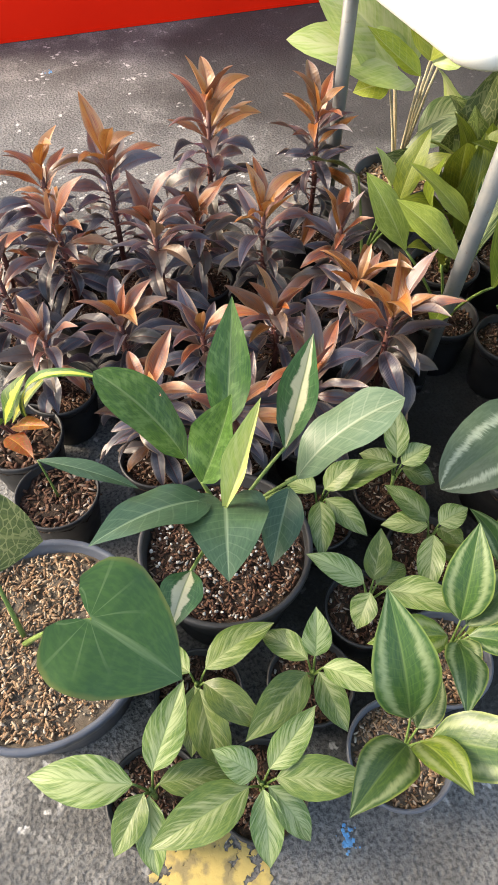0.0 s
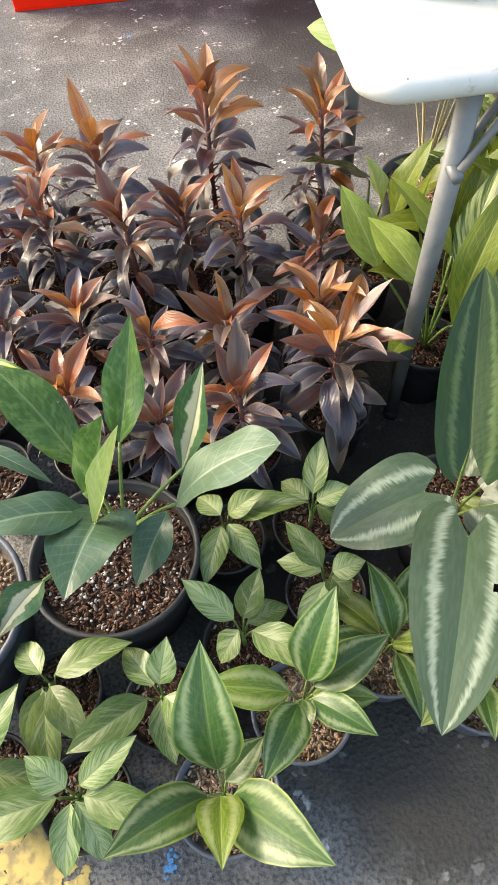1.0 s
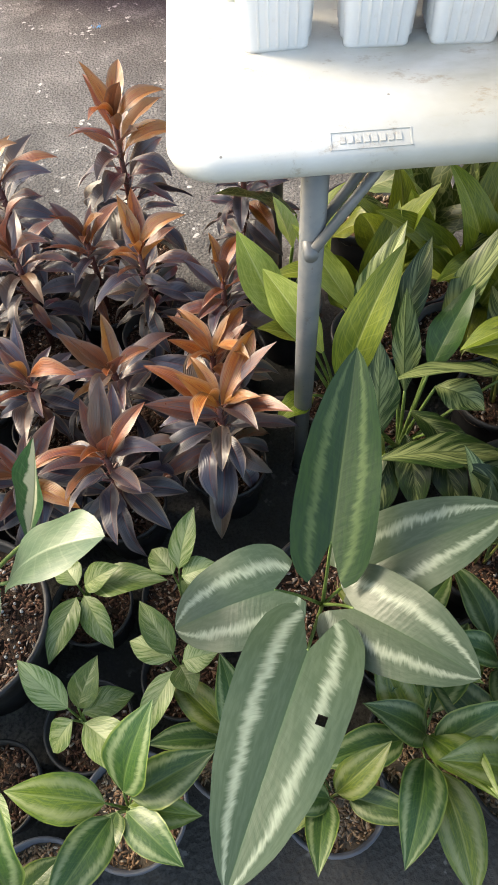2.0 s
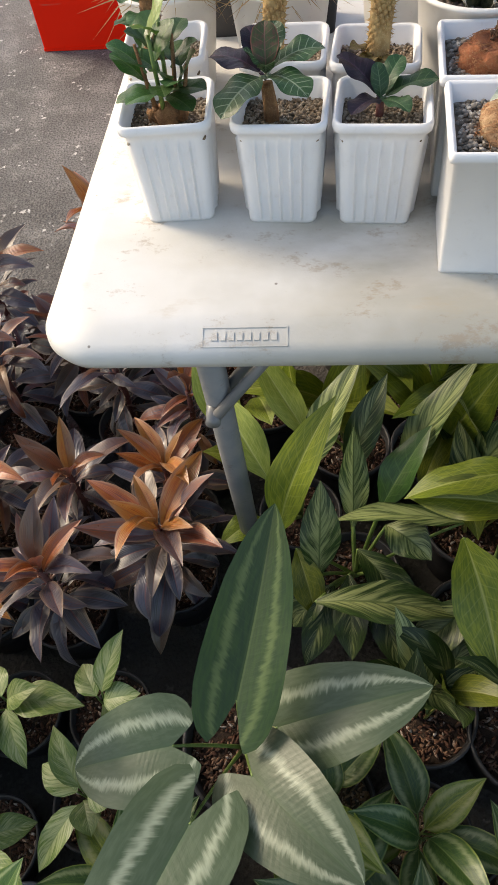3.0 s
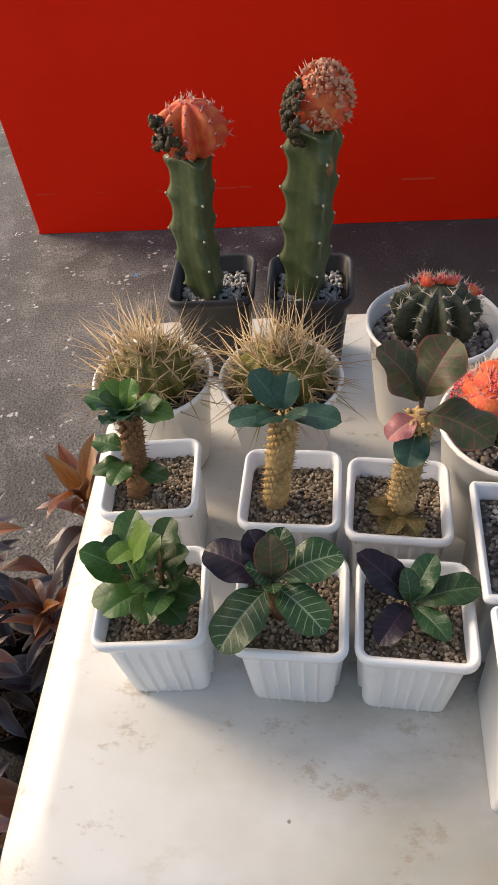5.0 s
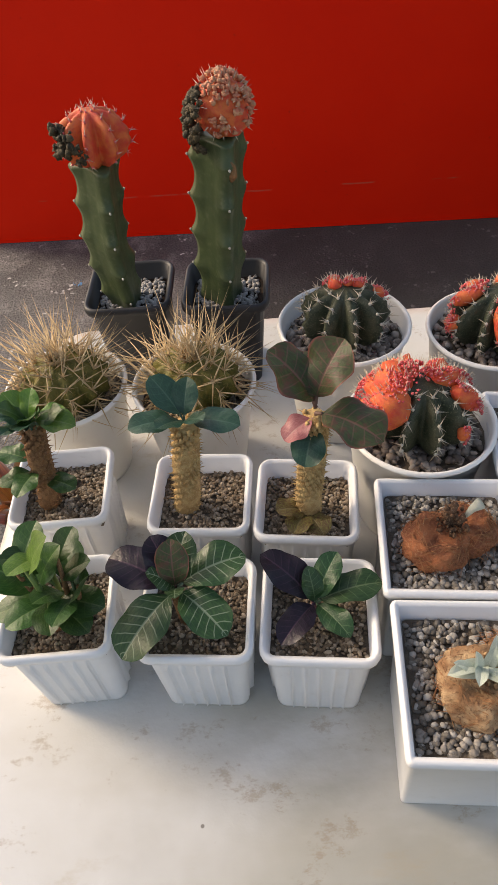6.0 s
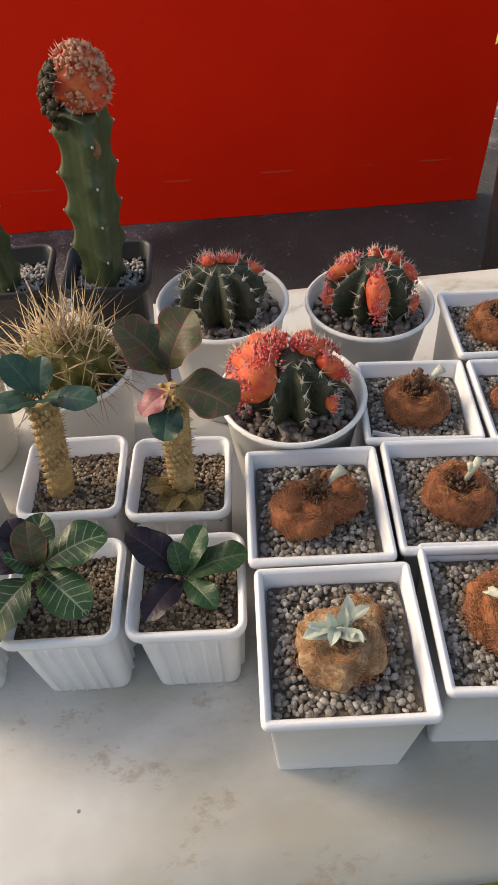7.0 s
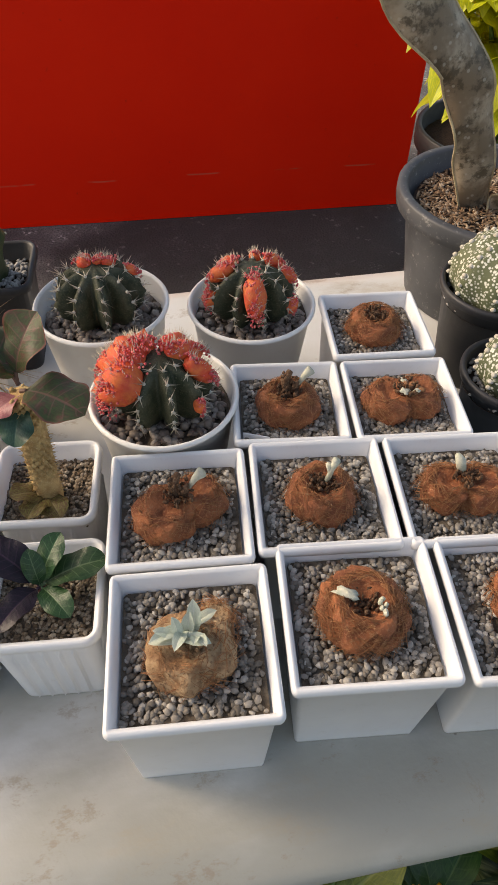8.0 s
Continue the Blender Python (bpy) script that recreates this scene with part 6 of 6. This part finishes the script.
# heart leaved plant in the grey blue pot
t = planted("heart_leaf_plant", -1.055, -0.292, 0.0, "plant with large heart shaped green leaves in grey blue pot", "potted plant")
pot_on_ground(t, 0.148, 0.16, SLATE, HUSK, 0.0026, 2300, 4, 0.9, "grey blue plastic pot")
bpy.context.view_layer.update()
blade_between(t, (-1.08, -0.29, 0.14), (-0.959, -0.362, 0.330), (-0.876, -0.428, 0.270), 0.160, HEART, "heart", 10, 8, 0, "heart shaped green leaf with pale veins", 0.05, 1, STALK_GREEN, 0.0032)
blade_between(t, (-1.08, -0.28, 0.14), (-1.10, -0.20, 0.29), (-1.02, -0.215, 0.27), 0.13, SPECKLED, "heart", 12, 8, 0, "green leaf with pale edge", 0.05, 2, STALK_GREEN, 0.003)

# croton at the edge
t = planted("croton", -1.085, 0.10, 0.0, "croton with red, orange and yellow leaves in black pot", "potted plant")
pot_on_ground(t, 0.075, 0.115, BLACK, COCO, 0.004, 200, 5)
bpy.context.view_layer.update()
for base, tip, w, mat, bow in [((-1.06, 0.10, 0.14), (-0.905, 0.03, 0.275), 0.03, CROTON, 60), ((-1.09, 0.09, 0.15), (-1.02, 0.05, 0.18), 0.035, CROTON_RED, 15), ((-1.10, 0.10, 0.15), (-1.04, 0.12, 0.24), 0.05, CROTON, 10), ((-1.10, 0.08, 0.14), (-1.05, 0.0, 0.17), 0.04, CROTON_RED, 20), ((-1.11, 0.1, 0.15), (-1.13, 0.04, 0.23), 0.05, CROTON, 10), ((-1.09, 0.11, 0.14), (-1.01, 0.15, 0.2), 0.03, CROTON, 20)]:
    blade_between(t, (-1.085, 0.10, 0.10), base, tip, w, mat, "lance", bow, 18, 0, "", 0.15, int(w * 1000), STALK_RED, 0.002)
t = planted("soil_pot", -1.03, -0.03, 0.0, "black pot of brown coconut chips with one wilted leaf", "pot")
pot_on_ground(t, 0.07, 0.11, BLACK, COCO, 0.004, 260, 6)
bpy.context.view_layer.update()
blade_between(t, (-1.03, -0.03, 0.10), (-1.04, -0.02, 0.19), (-0.895, -0.09, 0.16), 0.035, BLUE_GREEN, "lance", 15, 25, 0, "", 0.1, 4, STALK_GREEN, 0.002)


# mottled plants under the table
def mottled(x, y, seed, sc=1.0, n=10, h=0.13, mat=AGLAO, up=0.0, label="leafy plant with mottled green leaves in black pot", L=0.225, W=0.076):
    rnd = random.Random(400 + seed)
    t = planted("mottled_plant", x, y, 0.0, label, "potted plant", "mottled plants under the table")
    pot_on_ground(t, 0.075, h, BLACK, COCO, 0.0026, 460, seed)
    v = leaf_variants(("mottled", L, W), 5, lambda k: leaf_blade(L, W, "lance", 0.13, 84, 70, -92 + 16 * k, 18, 0.14, 18, 5, k, 0.003, curl=0.1, twist=(10, -25, 0, 30, -10)[k]))
    for k in range(n):
        f = k / n
        part("leaf", v[k % 5], mat if not (mat is AGLAO and k % 7 == 2) else LIME_DEEP, t, "", leaf_pose((0.01 * math.cos(k * 2), 0.01 * math.sin(k * 2), h * 0.85), k * 137.5 + seed * 63, up - 20 + 40 * f + rnd.uniform(-8, 8), rnd.uniform(-14, 14), sc * rnd.uniform(0.82, 1.1)))


for k, (x, y, sc, mat) in enumerate([(0.02, 0.22, 0.8, AGLAO), (-0.05, -0.075, 0.62, AGLAO), (0.085, -0.09, 0.75, AGLAO), (-0.188, 0.355, 0.9, LIME_DEEP), (-0.04, 0.36, 1.0, LIME_DEEP), (0.14, 0.27, 1.0, AGLAO), (-0.10, 0.50, 0.95, SPECKLED), (0.10, 0.47, 1.0, AGLAO), (0.27, 0.14, 1.0, LIME_DEEP), (0.36, -0.03, 0.8, AGLAO), (0.16, 0.02, 0.8, AGLAO), (0.2, -0.14, 0.75, AGLAO), (0.36, 0.12, 0.9, AGLAO)]):
    mottled(x, y, k, sc, 10, 0.13, mat, 20 if mat is LIME_DEEP else 10, L=0.225, W=0.076)


# the plants that stand nearest to the front leg, leaf by leaf
def strap_plant(x, y, label, leaves, seed):
    t = planted("mottled_plant", x, y, 0.0, label, "potted plant", "mottled plants under the table")
    pot_on_ground(t, 0.068, 0.13, BLACK, COCO, 0.0026, 420, seed)
    bpy.context.view_layer.update()
    for k, (base, tip, w, mat, bow, fold, roll) in enumerate(leaves):
        blade_between(t, (x, y, 0.11), base, tip, w, mat, "lance", bow, fold, roll, "", 0.2, seed * 20 + k, STALK_GREEN, 0.0028, (15, -20, 0, 25)[k % 4])


strap_plant(-0.253, 0.207, "plant with long yellow green strap leaves in black pot", [
    ((-0.262, 0.080, 0.300), (-0.197, 0.155, 0.512), 0.066, LIME_DEEP, 18, 22, 0),
    ((-0.350, 0.240, 0.275), (-0.418, 0.310, 0.397), 0.064, LIME_PALE, 10, 12, -20),
    ((-0.288, 0.160, 0.300), (-0.378, 0.258, 0.370), 0.062, LIME_PALE, 16, 14, -20),
    ((-0.238, 0.228, 0.310), (-0.338, 0.322, 0.398), 0.052, LIME_PALE, 16, 20, -20),
    ((-0.300, 0.190, 0.270), (-0.385, 0.175, 0.330), 0.055, LIME_DEEP, 25, 16, 0),
    ((-0.235, 0.190, 0.290), (-0.175, 0.290, 0.430), 0.058, AGLAO, 18, 20, 0),
    ((-0.300, 0.140, 0.220), (-0.352, 0.085, 0.225), 0.045, LIME_DEEP, 25, 16, 0),
], 40)
strap_plant(-0.155, 0.115, "plant with long pale streaked green leaves in black pot", [
    ((-0.178, 0.190, 0.285), (-0.140, 0.275, 0.415), 0.050, AGLAO, 22, 22, 0),
    ((-0.112, 0.205, 0.280), (-0.026, 0.290, 0.445), 0.056, AGLAO, 10, 18, 0),
    ((-0.165, 0.125, 0.255), (-0.178, 0.196, 0.395), 0.050, AGLAO, -8, 35, 0),
    ((-0.020, 0.135, 0.285), (-0.195, 0.104, 0.300), 0.052, AGLAO, 18, 16, 12),
    ((-0.206, 0.058, 0.228), (-0.214, 0.136, 0.355), 0.058, AGLAO, 12, 18, 0),
    ((-0.205, 0.012, 0.245), (-0.010, 0.022, 0.232), 0.066, AGLAO, 20, 14, -6),
    ((-0.190, 0.045, 0.225), (-0.235, 0.000, 0.170), 0.046, AGLAO, 25, 18, 0),
    ((-0.165, 0.060, 0.235), (-0.150, -0.040, 0.185), 0.052, AGLAO, 22, 16, 0),
    ((-0.130, 0.070, 0.225), (-0.088, -0.045, 0.190), 0.054, AGLAO, 24, 16, 8),
    ((-0.185, 0.050, 0.215), (-0.212, -0.048, 0.160), 0.048, AGLAO, 24, 18, -6),
    ((-0.156, 0.096, 0.243), (-0.070, 0.020, 0.205), 0.058, AGLAO, 22, 16, 0),
    ((-0.120, 0.130, 0.260), (-0.060, 0.080, 0.270), 0.058, AGLAO, 26, 16, 0),
    ((-0.240, 0.080, 0.255), (-0.205, 0.012, 0.190), 0.050, LIME_DEEP, 25, 20, 0),
    ((-0.130, 0.150, 0.270), (-0.075, 0.230, 0.370), 0.056, DEEP, 15, 20, 0),
], 41)
strap_plant(0.020, 0.060, "plant with broad yellow green leaves in black pot", [
    ((0.030, 0.150, 0.400), (-0.105, 0.125, 0.345), 0.070, LIME_DEEP, 16, 16, 10),
    ((0.045, 0.115, 0.375), (-0.098, 0.130, 0.340), 0.062, LIME_DEEP, 20, 18, -8),
    ((-0.030, 0.085, 0.335), (0.020, -0.060, 0.270), 0.085, LIME_DEEP, 22, 12, 0),
    ((0.030, 0.060, 0.320), (0.130, -0.030, 0.290), 0.080, LIME_DEEP, 24, 14, 0),
    ((0.000, 0.040, 0.250), (-0.075, -0.030, 0.200), 0.062, AGLAO, 24, 14, 0),
    ((0.040, 0.090, 0.330), (0.130, 0.140, 0.400), 0.075, LIME_DEEP, 18, 16, 0),
], 42)
strap_plant(-0.345, 0.430, "plant with olive speckled leaf and yellow green leaves in black pot", [
    ((-0.330, 0.545, 0.240), (-0.472, 0.490, 0.324), 0.070, SPECKLED, 14, 14, 0),
    ((-0.336, 0.372, 0.310), (-0.368, 0.398, 0.390), 0.042, PALE, 8, 40, 0),
    ((-0.310, 0.380, 0.270), (-0.250, 0.420, 0.400), 0.060, LIME_DEEP, 18, 18, 0),
    ((-0.340, 0.350, 0.240), (-0.300, 0.260, 0.290), 0.060, LIME_DEEP, 22, 18, 0),
    ((-0.270, 0.440, 0.270), (-0.180, 0.400, 0.340), 0.062, LIME_DEEP, 22, 18, 0),
], 43)

# pale veined plant behind the far leg
t = planted("pale_plant", -0.190, 0.665, 0.0, "tall plant with pale yellow green leaves on long pale stalks", "potted plant")
pot_on_ground(t, 0.095, 0.16, BLACK, HUSK, 0.004, 420, 7)
bpy.context.view_layer.update()
for base, tip, w, mat, shape, bow, fold, roll in [
    ((-0.226, 0.676, 0.400), (-0.445, 0.745, 0.444), 0.125, PALE, "arrow", 16, 14, -34),
    ((-0.222, 0.700, 0.415), (-0.378, 0.799, 0.539), 0.160, PALE, "arrow", 14, 12, -38),
    ((-0.193, 0.619, 0.401), (-0.305, 0.664, 0.489), 0.062, PALE_LIME, "ovate", -6, 34, -35),
    ((-0.171, 0.633, 0.423), (-0.141, 0.676, 0.564), 0.110, PALE_LIME, "ovate", 8, 26, 0),
    ((-0.165, 0.628, 0.418), (-0.090, 0.615, 0.488), 0.095, PALE, "ovate", 12, 16, 38),
    ((-0.244, 0.650, 0.376), (-0.317, 0.667, 0.359), 0.075, PALE_LIME, "ovate", 20, 18, -30),
    ((-0.198, 0.620, 0.237), (-0.065, 0.550, 0.323), 0.070, SPECKLED_PALE, "lance", 18, 12, 25),
    ((-0.157, 0.650, 0.262), (-0.025, 0.649, 0.323), 0.080, SPECKLED_PALE, "ovate", 20, 12, 25),
    ((-0.139, 0.656, 0.397), (-0.062, 0.668, 0.214), 0.085, PALE, "ovate", 22, 12, 0),
]:
    blade_between(t, (-0.195, 0.650, 0.150), base, tip, w, mat, shape, bow, fold, roll, "", 0.14, len(t.children), STALK_PALE, 0.0032)

# flowering plant under the front edge of the table
FLOWER = tissue("orange yellow petals", (0.75, 0.36, 0.02), (0.8, 0.5, 0.03), (0.6, 0.2, 0.02), 60.0, 0.6, 0.0005)
t = thing("flowering_plant", 0.19, -0.06, 0.0, "leafy plant with small orange yellow flowers in black pot", "potted plant")
pot_on_ground(t, 0.085, 0.13, BLACK, COCO, 0.0026, 400, 8)
rnd = random.Random(71)
v = leaf_variants("flowering", 4, lambda k: leaf_blade(0.10, 0.045, "ovate", 0.05, 70, 45, -70, 15, 0.15, 12, 4, k, 0.002))
for k in range(20):
    a = k * 2.39996
    top = Vector((0.1 * math.cos(a) * rnd.random(), 0.1 * math.sin(a) * rnd.random(), rnd.uniform(0.24, 0.42)))
    if k % 2:
        b = Build()
        b.tube([(0, 0, 0.11), (top.x * 0.4, top.y * 0.4, top.z * 0.7), top], [0.003, 0.0025, 0.0015], 6)
        part("stem", b, STALK_GREEN, t)
        b = Build()
        for q in range(12):
            e = q * 0.5236
            b.ball(top + Vector((0.011 * math.cos(e), 0.011 * math.sin(e), 0.003 * (q % 2))), 0.007, 0.004, 0.0025, 7, 5, 0.2, q, Euler((0, -0.4, e)).to_matrix())
        part("flower", b, FLOWER, t, "orange yellow flower")
    part("leaf", v[k % 4], DEEP if k % 3 else LIME, t, "", leaf_pose((0, 0, 0.12 + 0.008 * k), k * 137.5, rnd.uniform(-15, 25), 0, rnd.uniform(0.8, 1.2)))
